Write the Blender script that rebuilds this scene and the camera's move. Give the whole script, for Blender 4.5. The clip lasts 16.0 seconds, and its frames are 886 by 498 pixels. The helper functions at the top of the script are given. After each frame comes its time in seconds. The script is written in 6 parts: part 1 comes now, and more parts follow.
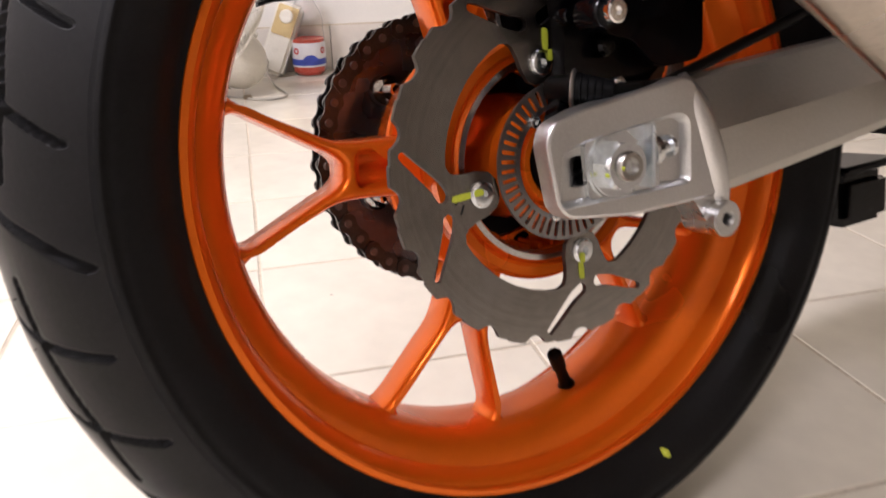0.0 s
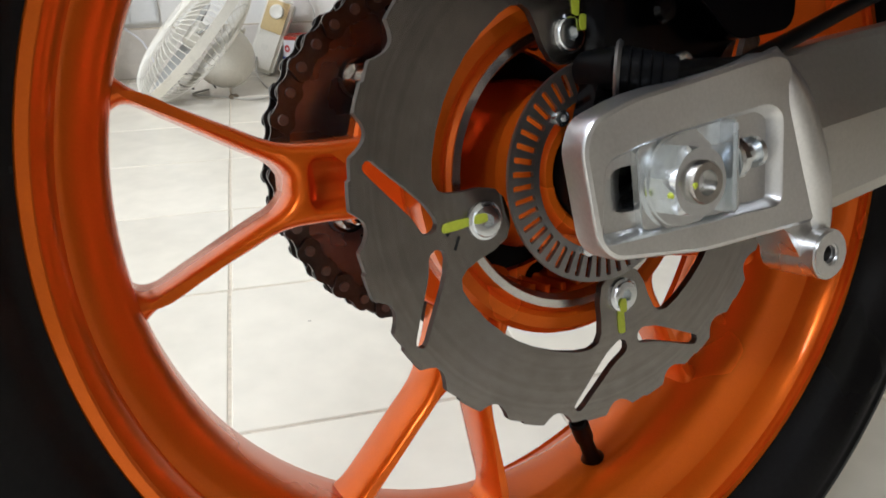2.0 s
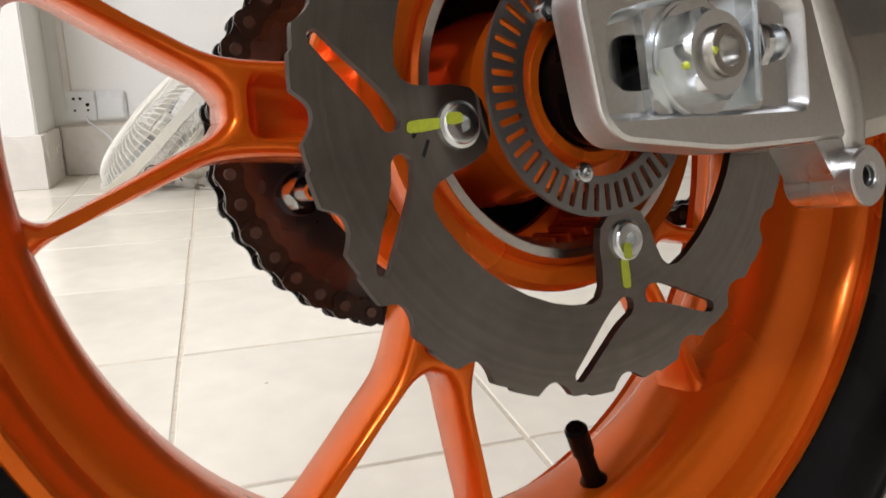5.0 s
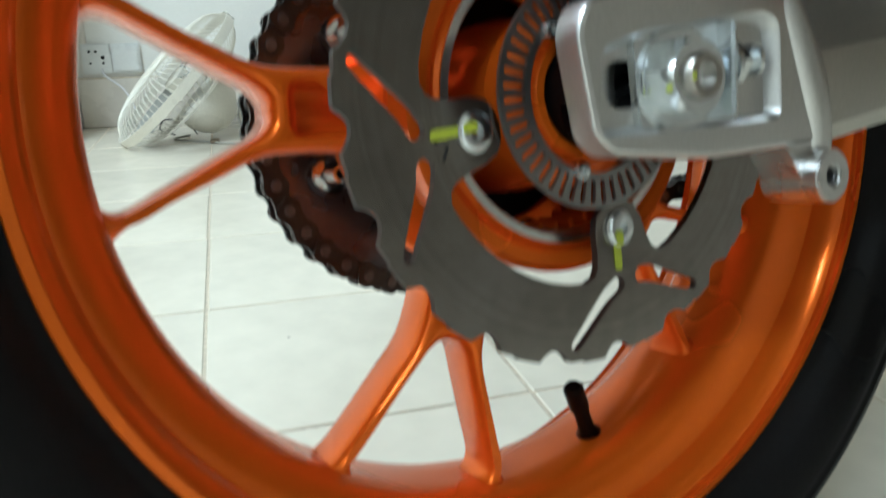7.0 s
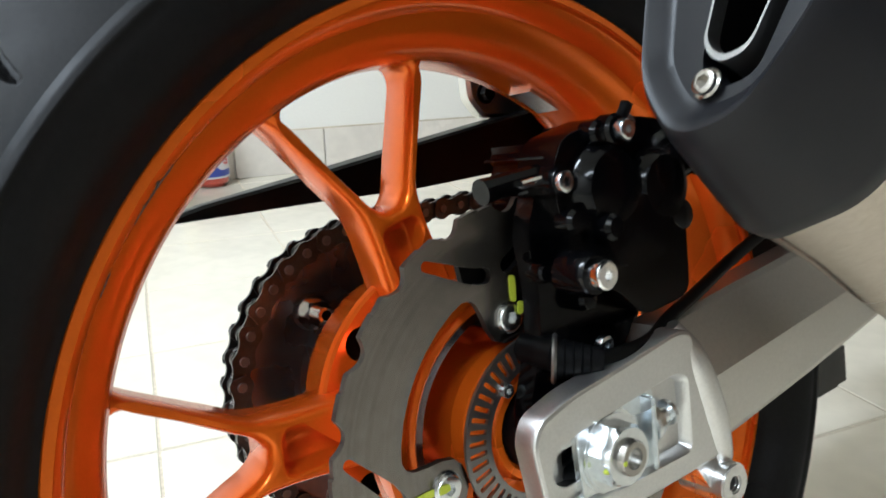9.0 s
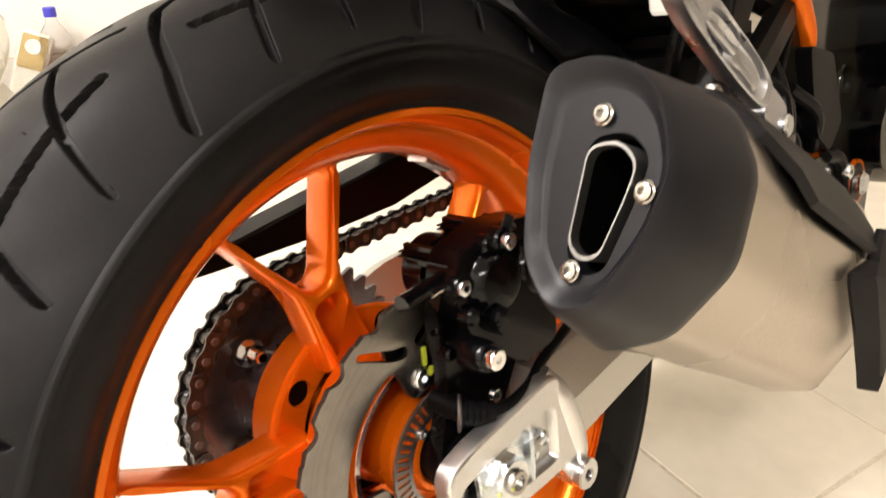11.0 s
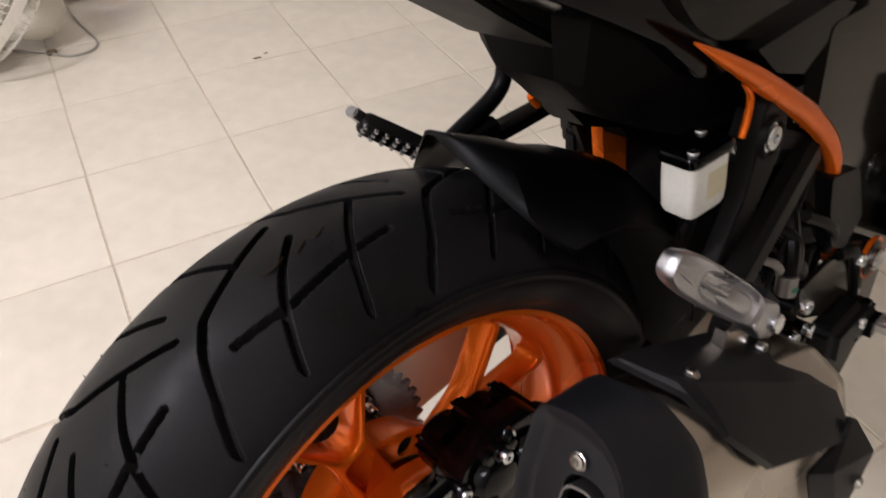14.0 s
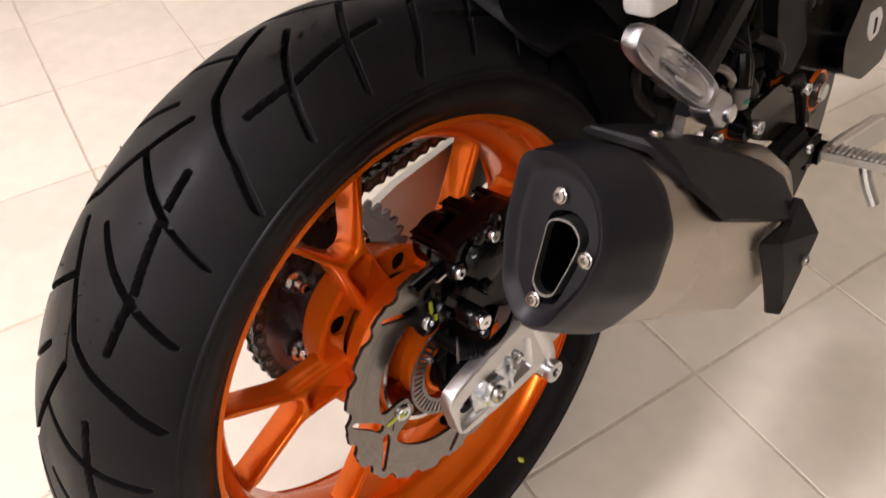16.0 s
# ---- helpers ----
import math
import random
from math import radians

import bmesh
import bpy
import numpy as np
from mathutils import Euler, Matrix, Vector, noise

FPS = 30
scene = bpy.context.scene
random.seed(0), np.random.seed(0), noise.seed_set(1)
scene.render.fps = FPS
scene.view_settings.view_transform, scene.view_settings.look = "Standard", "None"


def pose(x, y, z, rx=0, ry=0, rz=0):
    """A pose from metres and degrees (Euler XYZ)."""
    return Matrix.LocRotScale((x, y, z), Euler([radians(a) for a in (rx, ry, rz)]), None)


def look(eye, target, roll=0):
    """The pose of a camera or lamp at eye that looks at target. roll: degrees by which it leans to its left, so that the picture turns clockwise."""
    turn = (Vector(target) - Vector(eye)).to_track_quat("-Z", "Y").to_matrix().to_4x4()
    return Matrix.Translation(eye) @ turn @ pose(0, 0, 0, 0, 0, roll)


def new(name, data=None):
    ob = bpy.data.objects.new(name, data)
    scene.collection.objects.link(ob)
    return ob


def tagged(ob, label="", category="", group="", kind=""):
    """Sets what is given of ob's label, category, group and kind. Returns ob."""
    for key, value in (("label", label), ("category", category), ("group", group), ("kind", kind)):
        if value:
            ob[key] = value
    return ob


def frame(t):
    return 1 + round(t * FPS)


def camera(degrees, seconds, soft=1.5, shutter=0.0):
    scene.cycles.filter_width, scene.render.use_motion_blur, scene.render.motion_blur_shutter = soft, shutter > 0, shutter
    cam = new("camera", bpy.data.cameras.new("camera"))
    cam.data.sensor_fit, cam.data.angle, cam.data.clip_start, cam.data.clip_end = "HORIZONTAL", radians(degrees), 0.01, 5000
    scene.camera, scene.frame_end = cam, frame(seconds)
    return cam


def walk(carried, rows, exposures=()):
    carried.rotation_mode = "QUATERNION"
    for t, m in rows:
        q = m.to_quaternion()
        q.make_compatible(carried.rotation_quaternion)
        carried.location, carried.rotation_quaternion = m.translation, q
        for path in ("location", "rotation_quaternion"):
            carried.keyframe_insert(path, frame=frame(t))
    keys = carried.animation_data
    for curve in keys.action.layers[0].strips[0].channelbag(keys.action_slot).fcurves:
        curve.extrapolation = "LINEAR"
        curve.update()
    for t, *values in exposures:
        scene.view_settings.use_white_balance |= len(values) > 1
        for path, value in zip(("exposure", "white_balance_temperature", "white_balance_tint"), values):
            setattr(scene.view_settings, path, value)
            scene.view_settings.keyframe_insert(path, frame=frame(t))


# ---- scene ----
cam = camera(61.85, 16.0, soft=1.6, shutter=0.5)
# seconds, eye in metres, yaw to the left of +y, pitch up, roll to the left
ROWS = [
    (0, 0.0150, -1.9250, 0.4571, -14.46, -23.76, -0.97),
    (0.5, 0.0403, -1.8609, 0.4484, -12.76, -22.29, -1.11),
    (1, 0.0496, -1.8178, 0.4375, -13.65, -22.68, -1.24),
    (1.5, 0.0557, -1.8026, 0.4275, -14.10, -22.78, -1.38),
    (2, 0.0534, -1.8014, 0.4214, -14.41, -23.55, -0.83),
    (2.5, 0.0542, -1.7966, 0.4107, -15.61, -24.14, -0.09),
    (3, 0.0484, -1.7863, 0.4186, -15.83, -23.19, -0.43),
    (3.5, 0.0520, -1.7808, 0.4345, -16.76, -20.89, -0.53),
    (4, 0.0570, -1.7693, 0.4199, -16.73, -17.54, -0.87),
    (4.5, 0.0600, -1.7633, 0.3499, -17.91, -12.84, -1.11),
    (4.7, 0.0627, -1.7648, 0.3317, -17.34, -13.40, -1.15),
    (6.8, 0.0483, -1.8151, 0.3304, -16.00, -18.64, -0.34),
    (7, 0.0485, -1.8055, 0.3578, -16.03, -18.48, -0.64),
    (7.5, 0.0516, -1.8005, 0.4049, -17.13, -17.68, -0.12),
    (8, 0.0463, -1.8043, 0.4459, -17.24, -16.93, -0.05),
    (8.5, 0.0353, -1.8055, 0.4801, -19.09, -16.77, 0.45),
    (8.7, 0.0336, -1.8032, 0.4989, -20.25, -16.88, -0.04),
    (10.8, -0.0180, -1.8291, 0.6558, -32.68, -28.05, 0.51),
    (11, -0.0111, -1.8288, 0.6715, -32.95, -27.45, 0.93),
    (11.5, 0.0306, -1.7990, 0.6995, -29.67, -28.22, 1.78),
    (12, 0.0497, -1.7740, 0.8201, -27.32, -33.00, 0.59),
    (12.5, 0.0697, -1.7448, 0.9022, -25.09, -38.03, 0.49),
    (13, 0.0811, -1.7229, 0.9332, -24.69, -40.68, -0.15),
    (13.5, 0.0775, -1.7230, 0.9360, -25.64, -41.61, -0.60),
    (14, 0.0607, -1.7458, 0.9313, -28.65, -42.52, 0.33),
    (14.5, 0.0314, -1.7840, 0.9195, -31.36, -43.18, 0.44),
    (15, 0.0066, -1.8151, 0.9028, -32.67, -43.95, 0.26),
    (15.5, -0.0054, -1.8327, 0.8949, -32.66, -44.70, -0.07),
    (16, -0.0138, -1.8404, 0.8833, -32.26, -46.31, -0.16),
]
EXPOSURES = [(0.0, 0.29, 5800, 21), (0.5, 0.28, 5700, 16), (1.2, 0.19, 5300, 9), (3.8, 0.0, 5250, 7), (4.7, 0.12, 5550, 12), (7.0, 0.08, 4850, -7), (8.7, 0.36, 4950, -2), (10.0, 0.85, 6100, 14), (11.4, 1.09, 6350, 12), (12.0, 1.06, 6250, 14), (12.6, 0.22, 6150, 18), (13.2, -0.18, 5950, 18), (14.5, -0.16, 5750, 18), (15.2, 0.05, 6000, 20), (16.0, 0.15, 6050, 22)]
walk(cam, [(t, pose(x, y, z, 90 + pitch, 0, yaw) @ pose(0, 0, 0, 0, 0, roll)) for t, x, y, z, yaw, pitch, roll in ROWS], EXPOSURES)

# ---- light ----
WARM = (1.0, 0.93, 0.865)


def ceiling_lamp(name, at, size, watts):
    data = bpy.data.lights.new(name, "AREA")
    data.shape, data.size, data.size_y, data.energy, data.color = "RECTANGLE", size[0], size[1], watts, WARM
    ob = new(name, data)
    ob.matrix_world = look(at, (at[0], at[1] + 0.001, 0.0))
    return tagged(ob, "warm white ceiling lamp", "lamp", kind="structure")


ceiling_lamp("ceiling_lamp", (-1.52, -1.10, 2.70), (1.2, 0.25), 74)
ceiling_lamp("ceiling_lamp", (-1.50, -3.20, 2.70), (1.2, 0.25), 42)
world = bpy.data.worlds.new("room")
world.use_nodes = True
world.node_tree.nodes["Background"].inputs["Color"].default_value = (1.0, 0.9, 0.78, 1)
world.node_tree.nodes["Background"].inputs["Strength"].default_value = 0.02
scene.world = world


# ---- materials ----
def material(name, base, rough, metal=0.0, spread=0.12, grain=60.0, blotch=6.0, bump=0.0, coat=0.0, stretch=(1, 1, 1), gloss_spread=0.1, spec=0.5, island=0.0, turned=0.0):
    """A surface whose colour and gloss vary at two scales, with fine relief."""
    m = bpy.data.materials.new(name)
    m.use_nodes = True
    nt = m.node_tree
    bsdf = nt.nodes["Principled BSDF"]
    link = nt.links.new
    co = nt.nodes.new("ShaderNodeTexCoord")
    mp = nt.nodes.new("ShaderNodeMapping")
    mp.inputs["Scale"].default_value = stretch
    link(co.outputs["Object"], mp.inputs["Vector"])
    big, fine = nt.nodes.new("ShaderNodeTexNoise"), nt.nodes.new("ShaderNodeTexNoise")
    for node, size, detail in ((big, blotch, 3), (fine, grain, 6)):
        node.inputs["Scale"].default_value, node.inputs["Detail"].default_value = size, detail
        link(mp.outputs["Vector"], node.inputs["Vector"])
    both = nt.nodes.new("ShaderNodeMath")
    both.operation = "ADD"
    link(big.outputs["Fac"], both.inputs[0])
    link(fine.outputs["Fac"], both.inputs[1])
    tone = nt.nodes.new("ShaderNodeMapRange")
    tone.inputs["From Min"].default_value, tone.inputs["From Max"].default_value = 0.7, 1.3
    tone.inputs["To Min"].default_value, tone.inputs["To Max"].default_value = 1 - spread, 1 + spread
    link(both.outputs["Value"], tone.inputs["Value"])
    value = tone.outputs["Result"]
    if island:
        info = nt.nodes.new("ShaderNodeObjectInfo")
        each = nt.nodes.new("ShaderNodeMapRange")
        each.inputs["To Min"].default_value, each.inputs["To Max"].default_value = 1 - island, 1 + island
        link(info.outputs["Random"], each.inputs["Value"])
        times = nt.nodes.new("ShaderNodeMath")
        times.operation = "MULTIPLY"
        link(value, times.inputs[0])
        link(each.outputs["Result"], times.inputs[1])
        value = times.outputs["Value"]
    if turned:
        # faint turning marks, rings round the axle
        flat = nt.nodes.new("ShaderNodeVectorMath")
        flat.operation = "MULTIPLY"
        flat.inputs[1].default_value = (1.0, 0.0, 1.0)
        link(co.outputs["Object"], flat.inputs[0])
        radius = nt.nodes.new("ShaderNodeVectorMath")
        radius.operation = "LENGTH"
        link(flat.outputs["Vector"], radius.inputs[0])
        rings = nt.nodes.new("ShaderNodeTexNoise")
        rings.noise_dimensions = "1D"
        rings.inputs["Scale"].default_value, rings.inputs["Detail"].default_value = 330.0, 4
        link(radius.outputs["Value"], rings.inputs["W"])
        marks = nt.nodes.new("ShaderNodeMapRange")
        marks.inputs["From Min"].default_value, marks.inputs["From Max"].default_value = 0.3, 0.7
        marks.inputs["To Min"].default_value, marks.inputs["To Max"].default_value = 0.93, 1.07
        link(rings.outputs["Fac"], marks.inputs["Value"])
        scored = nt.nodes.new("ShaderNodeMath")
        scored.operation = "MULTIPLY"
        link(value, scored.inputs[0])
        link(marks.outputs["Result"], scored.inputs[1])
        value = scored.outputs["Value"]
    mix = nt.nodes.new("ShaderNodeVectorMath")
    mix.operation = "SCALE"
    mix.inputs[0].default_value = base
    link(value, mix.inputs["Scale"])
    link(mix.outputs["Vector"], bsdf.inputs["Base Color"])
    dull = nt.nodes.new("ShaderNodeMapRange")
    dull.inputs["From Min"].default_value, dull.inputs["From Max"].default_value = 0.3, 0.7
    dull.inputs["To Min"].default_value, dull.inputs["To Max"].default_value = max(rough - gloss_spread, 0.02), min(rough + gloss_spread, 1.0)
    link(big.outputs["Fac"], dull.inputs["Value"])
    link(dull.outputs["Result"], bsdf.inputs["Roughness"])
    bsdf.inputs["Metallic"].default_value = metal
    bsdf.inputs["Specular IOR Level"].default_value = spec
    if turned:
        round_axle = nt.nodes.new("ShaderNodeTangent")
        round_axle.direction_type, round_axle.axis = "RADIAL", "Y"
        link(round_axle.outputs["Tangent"], bsdf.inputs["Tangent"])
        bsdf.inputs["Anisotropic"].default_value = turned
    bsdf.inputs["Coat Weight"].default_value = coat
    bsdf.inputs["Coat Roughness"].default_value = 0.08
    if bump:
        relief = nt.nodes.new("ShaderNodeBump")
        relief.inputs["Strength"].default_value, relief.inputs["Distance"].default_value = bump, 0.001
        link(fine.outputs["Fac"], relief.inputs["Height"])
        link(relief.outputs["Normal"], bsdf.inputs["Normal"])
    return m


ORANGE = material("orange_powder_coat", (0.76, 0.142, 0.002), 0.22, metal=0.45, spread=0.06, grain=900, bump=0.02, spec=0.12, coat=0.16)
RUBBER = material("tyre_rubber", (0.0042, 0.0040, 0.0043), 0.46, spread=0.5, grain=350, blotch=10, bump=0.12, gloss_spread=0.24, spec=0.17)
DISC_STEEL = material("ground_disc_steel", (0.245, 0.229, 0.212), 0.25, metal=1.0, spread=0.12, grain=160, blotch=9, bump=0.02, gloss_spread=0.05, turned=0.9)
EDGE = material("tarnished_disc_edge", (0.075, 0.066, 0.058), 0.5, metal=1.0, spread=0.3, grain=200)
PIN = material("worn_chain_pin", (0.15, 0.14, 0.13), 0.45, metal=0.5, spread=0.2, grain=300)
RING_STEEL = material("stamped_ring_steel", (0.27, 0.265, 0.26), 0.40, metal=1.0, spread=0.1, grain=300)
ZINC = material("zinc_plated_bolt", (0.68, 0.71, 0.73), 0.21, metal=1.0, spread=0.1, grain=300, bump=0.03)
AXLE = material("dull_axle_steel", (0.36, 0.34, 0.31), 0.24, metal=1.0, spread=0.12, grain=300, bump=0.03)
CHROME = material("bright_steel", (0.82, 0.82, 0.82), 0.12, metal=1.0, spread=0.06, grain=300)
CAST = material("cast_aluminium", (0.63, 0.63, 0.625), 0.36, metal=1.0, spread=0.07, grain=700, blotch=12, bump=0.05)
BEAM = material("satin_aluminium", (0.56, 0.55, 0.52), 0.43, metal=1.0, spread=0.06, grain=500, bump=0.05)
MACHINED = material("machined_aluminium", (0.82, 0.80, 0.77), 0.2, metal=1.0, spread=0.1, grain=400, bump=0.05)
SPROCKET = material("sprocket_steel", (0.125, 0.118, 0.132), 0.27, metal=0.75, spread=0.15, grain=150, blotch=25, gloss_spread=0.05, coat=0.35)
CHAIN = material("oiled_chain_steel", (0.050, 0.047, 0.044), 0.36, metal=0.5, spread=0.3, grain=300, blotch=80)
BLACK_GLOSS = material("black_painted_metal", (0.0014, 0.0014, 0.0017), 0.13, spread=0.2, grain=200, spec=0.16, gloss_spread=0.06)
BLACK_PLASTIC = material("black_plastic", (0.0020, 0.0020, 0.0023), 0.40, spread=0.2, grain=900, bump=0.08, spec=0.10)
SATIN_BLACK = material("satin_black_cap", (0.0070, 0.0072, 0.0092), 0.40, spread=0.12, grain=1100, bump=0.06, spec=0.25)
GREY_PLASTIC = material("dark_grey_plastic", (0.0048, 0.0046, 0.0042), 0.42, spread=0.15, grain=1200, bump=0.08, spec=0.10)
SHIELD = material("grey_black_heat_shield", (0.0075, 0.0072, 0.0076), 0.45, spread=0.15, grain=1200, bump=0.08, spec=0.15)
BRUSHED = material("brushed_steel_sleeve", (0.46, 0.41, 0.35), 0.25, metal=1.0, spread=0.10, grain=420, blotch=7, bump=0.004, stretch=(1, 0.25, 1), gloss_spread=0.08)
DARK = material("soot_black", (0.006, 0.006, 0.006), 0.9, spread=0.3)
SOOT = material("pipe_soot", (0.0012, 0.0011, 0.0010), 0.95, spread=0.3, spec=0.02)
CABLE = material("black_cable_sheath", (0.0022, 0.0022, 0.0022), 0.32, spread=0.2, grain=500, spec=0.13)
YELLOW = material("yellow_paint_marker", (0.46, 0.52, 0.03), 0.5, spread=0.15, grain=700)
TANK_WHITE = material("milky_plastic", (0.74, 0.74, 0.68), 0.35, spread=0.06, grain=200)
FLUID = material("amber_fluid_window", (0.58, 0.53, 0.36), 0.3, spread=0.08, grain=100)
TAIL = material("black_moulded_tail", (0.0026, 0.0025, 0.0024), 0.50, spread=0.2, grain=700, bump=0.06, spec=0.035)
FORGED = material("forged_aluminium", (0.50, 0.51, 0.54), 0.33, metal=1.0, spread=0.10, grain=500, blotch=30, bump=0.05)
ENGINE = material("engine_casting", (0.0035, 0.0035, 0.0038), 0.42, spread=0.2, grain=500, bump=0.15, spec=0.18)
TILE = material("cream_floor_tile", (0.74, 0.685, 0.57), 0.17, spread=0.065, grain=22, blotch=3.5, gloss_spread=0.08, island=0.03)
GROUT = material("sandy_grout", (0.57, 0.50, 0.39), 0.85, spread=0.22, grain=140, blotch=4, bump=0.2)
# tone of an unseen wall, lowered to cut reflections and bounce on the bike
RIGHT_DIM = material("right_wall_reflection_dim", (0.55, 0.50, 0.44), 0.6, spread=0.05, grain=120, blotch=2, bump=0.05)
# dark tone chosen for an unseen wall, to darken what the disc reflects
FRONT_DIM = material("front_wall_reflection_dim", (0.42, 0.38, 0.33), 0.6, spread=0.05, grain=120, blotch=2, bump=0.05)
PLASTER = material("white_wall_paint", (0.86, 0.84, 0.79), 0.6, spread=0.03, grain=160, blotch=2, bump=0.06)
SKIRTING = material("beige_skirting_tile", (0.76, 0.71, 0.64), 0.25, spread=0.06, grain=30, blotch=6)
FAN_WHITE = material("white_fan_plastic", (0.74, 0.705, 0.61), 0.32, spread=0.06, grain=200, blotch=9)
FAN_BLADE = material("clear_grey_fan_blade", (0.34, 0.34, 0.32), 0.25, spread=0.04, grain=100)
GOLD = material("gold_panel", (0.42, 0.31, 0.13), 0.35, metal=0.3, spread=0.08, grain=200)
SOCKET = material("white_socket_plastic", (0.82, 0.82, 0.80), 0.28, spread=0.03, grain=150)
PINK = material("pink_soap_liquid", (0.78, 0.11, 0.07), 0.15, spread=0.08, grain=60)
LABEL_WHITE = material("printed_label", (0.78, 0.76, 0.78), 0.35, spread=0.04, grain=100)
LABEL_BLUE = material("blue_label_print", (0.05, 0.08, 0.42), 0.35, spread=0.08, grain=100)
LABEL_RED = material("red_label_print", (0.55, 0.03, 0.03), 0.35, spread=0.08, grain=100)
CAP_BLUE = material("blue_bottle_cap", (0.06, 0.06, 0.50), 0.35, spread=0.05, grain=100)
CORD = material("grey_mains_cord", (0.40, 0.38, 0.33), 0.5, spread=0.1, grain=200)


def clear_plastic(name, tint):
    m = bpy.data.materials.new(name)
    m.use_nodes = True
    b = m.node_tree.nodes["Principled BSDF"]
    b.inputs["Base Color"].default_value = (*tint, 1)
    b.inputs["Transmission Weight"].default_value, b.inputs["Roughness"].default_value, b.inputs["IOR"].default_value = 1.0, 0.06, 1.2
    return m


CLEAR = clear_plastic("clear_bottle_plastic", (0.97, 0.96, 0.95))


# ---- mesh helpers ----
def mesh_from(bm, name, mat, angle=32.0):
    bm.normal_update()
    for f in bm.faces:
        f.smooth = True
    for e in bm.edges:
        if len(e.link_faces) == 2:
            e.smooth = e.calc_face_angle(0.0) < radians(angle)
    me = bpy.data.meshes.new(name)
    bm.to_mesh(me)
    bm.free()
    me.materials.append(mat)
    return me


def part(name, bm, mat, parent=None, label="", at=None):
    """One mesh object, under a thing or a part."""
    me = bm if isinstance(bm, bpy.types.Mesh) else mesh_from(bm, name, mat)
    ob = new(name, me)
    if parent is not None:
        ob.parent = parent
    if at is not None:
        ob.matrix_local = at
    return tagged(ob, label)


def ring(bm, pts):
    return [bm.verts.new(p) for p in pts]


def skin(bm, a, b, closed=True):
    n = len(a)
    for i in range(n if closed else n - 1):
        j = (i + 1) % n
        bm.faces.new((a[i], a[j], b[j], b[i]))


def loft(sections, cap=True, bm=None):
    """A closed skin over rings of points, with capped ends."""
    bm = bm or bmesh.new()
    rings = [ring(bm, s) for s in sections]
    for a, b in zip(rings, rings[1:]):
        skin(bm, a, b)
    if cap:
        bm.faces.new(rings[0][::-1])
        bm.faces.new(rings[-1])
    bmesh.ops.recalc_face_normals(bm, faces=bm.faces)
    return bm


def revolve(profile, n=96, closed=True, bm=None, cx=0.0, cz=0.0):
    """Turns a profile of (y, radius) round the line through (cx, cz) along y."""
    bm = bm or bmesh.new()
    rows = []
    for k in range(n):
        a = 2 * math.pi * k / n
        rows.append(ring(bm, [(cx + r * math.cos(a), y, cz + r * math.sin(a)) for y, r in profile]))
    m = len(profile)
    for k in range(n):
        p, q = rows[k], rows[(k + 1) % n]
        for i in range(m if closed else m - 1):
            j = (i + 1) % m
            if profile[i][1] < 1e-6 and profile[j][1] < 1e-6:
                continue
            bm.faces.new((p[i], p[j], q[j], q[i]))
    bmesh.ops.remove_doubles(bm, verts=bm.verts, dist=1e-6)
    bmesh.ops.recalc_face_normals(bm, faces=bm.faces)
    return bm


def plate(loops, y0, y1, bevel=0.0, bm=None, front=False, segments=2):
    """A flat plate from y0 to y1: the first loop of (x, z) is its outline, the others are holes."""
    bm = bm or bmesh.new()
    edges = []
    for loop in loops:
        vs = ring(bm, [(x, y0, z) for x, z in loop])
        edges += [bm.edges.new((vs[i], vs[(i + 1) % len(vs)])) for i in range(len(vs))]
    faces = [f for f in bmesh.ops.triangle_fill(bm, edges=edges, use_beauty=True)["geom"] if isinstance(f, bmesh.types.BMFace)]
    out = bmesh.ops.extrude_face_region(bm, geom=faces)["geom"]
    bmesh.ops.translate(bm, verts=[v for v in out if isinstance(v, bmesh.types.BMVert)], vec=(0, y1 - y0, 0))
    bmesh.ops.recalc_face_normals(bm, faces=bm.faces)
    if bevel:
        rim = [e for e in bm.edges if len(e.link_faces) == 2 and e.calc_face_angle(0) > 1.2 and (not front or all(abs(v.co.y - y0) < 1e-6 for v in e.verts))]
        bmesh.ops.bevel(bm, geom=rim, offset=bevel, segments=segments, affect="EDGES", clamp_overlap=True)
    return bm


def block(size, at=(0, 0, 0), bevel=0.002, turn=None, bm=None, segments=2):
    own = bmesh.new()
    bmesh.ops.create_cube(own, size=1.0)
    bmesh.ops.scale(own, vec=size, verts=own.verts)
    if bevel:
        bmesh.ops.bevel(own, geom=own.edges[:], offset=bevel, segments=segments, affect="EDGES", clamp_overlap=True)
    m = Matrix.Translation(at) @ (turn.to_4x4() if turn is not None else Matrix())
    bmesh.ops.transform(own, matrix=m, verts=own.verts)
    return own if bm is None else merge(bm, own)


def merge(bm, other, m=None):
    if m is not None:
        bmesh.ops.transform(other, matrix=m, verts=other.verts)
    me = bpy.data.meshes.new("t")
    other.to_mesh(me)
    other.free()
    bm.from_mesh(me)
    bpy.data.meshes.remove(me)
    return bm


def smooth_path(pts, n=8):
    """A curve through the points."""
    pts = [Vector(p) for p in pts]
    ext = [2 * pts[0] - pts[1]] + pts + [2 * pts[-1] - pts[-2]]
    out = []
    for i in range(1, len(ext) - 2):
        p0, p1, p2, p3 = ext[i - 1:i + 3]
        for k in range(n):
            t = k / n
            out.append(0.5 * (2 * p1 + (p2 - p0) * t + (2 * p0 - 5 * p1 + 4 * p2 - p3) * t * t + (3 * p1 - p0 - 3 * p2 + p3) * t ** 3))
    return out + [pts[-1]]


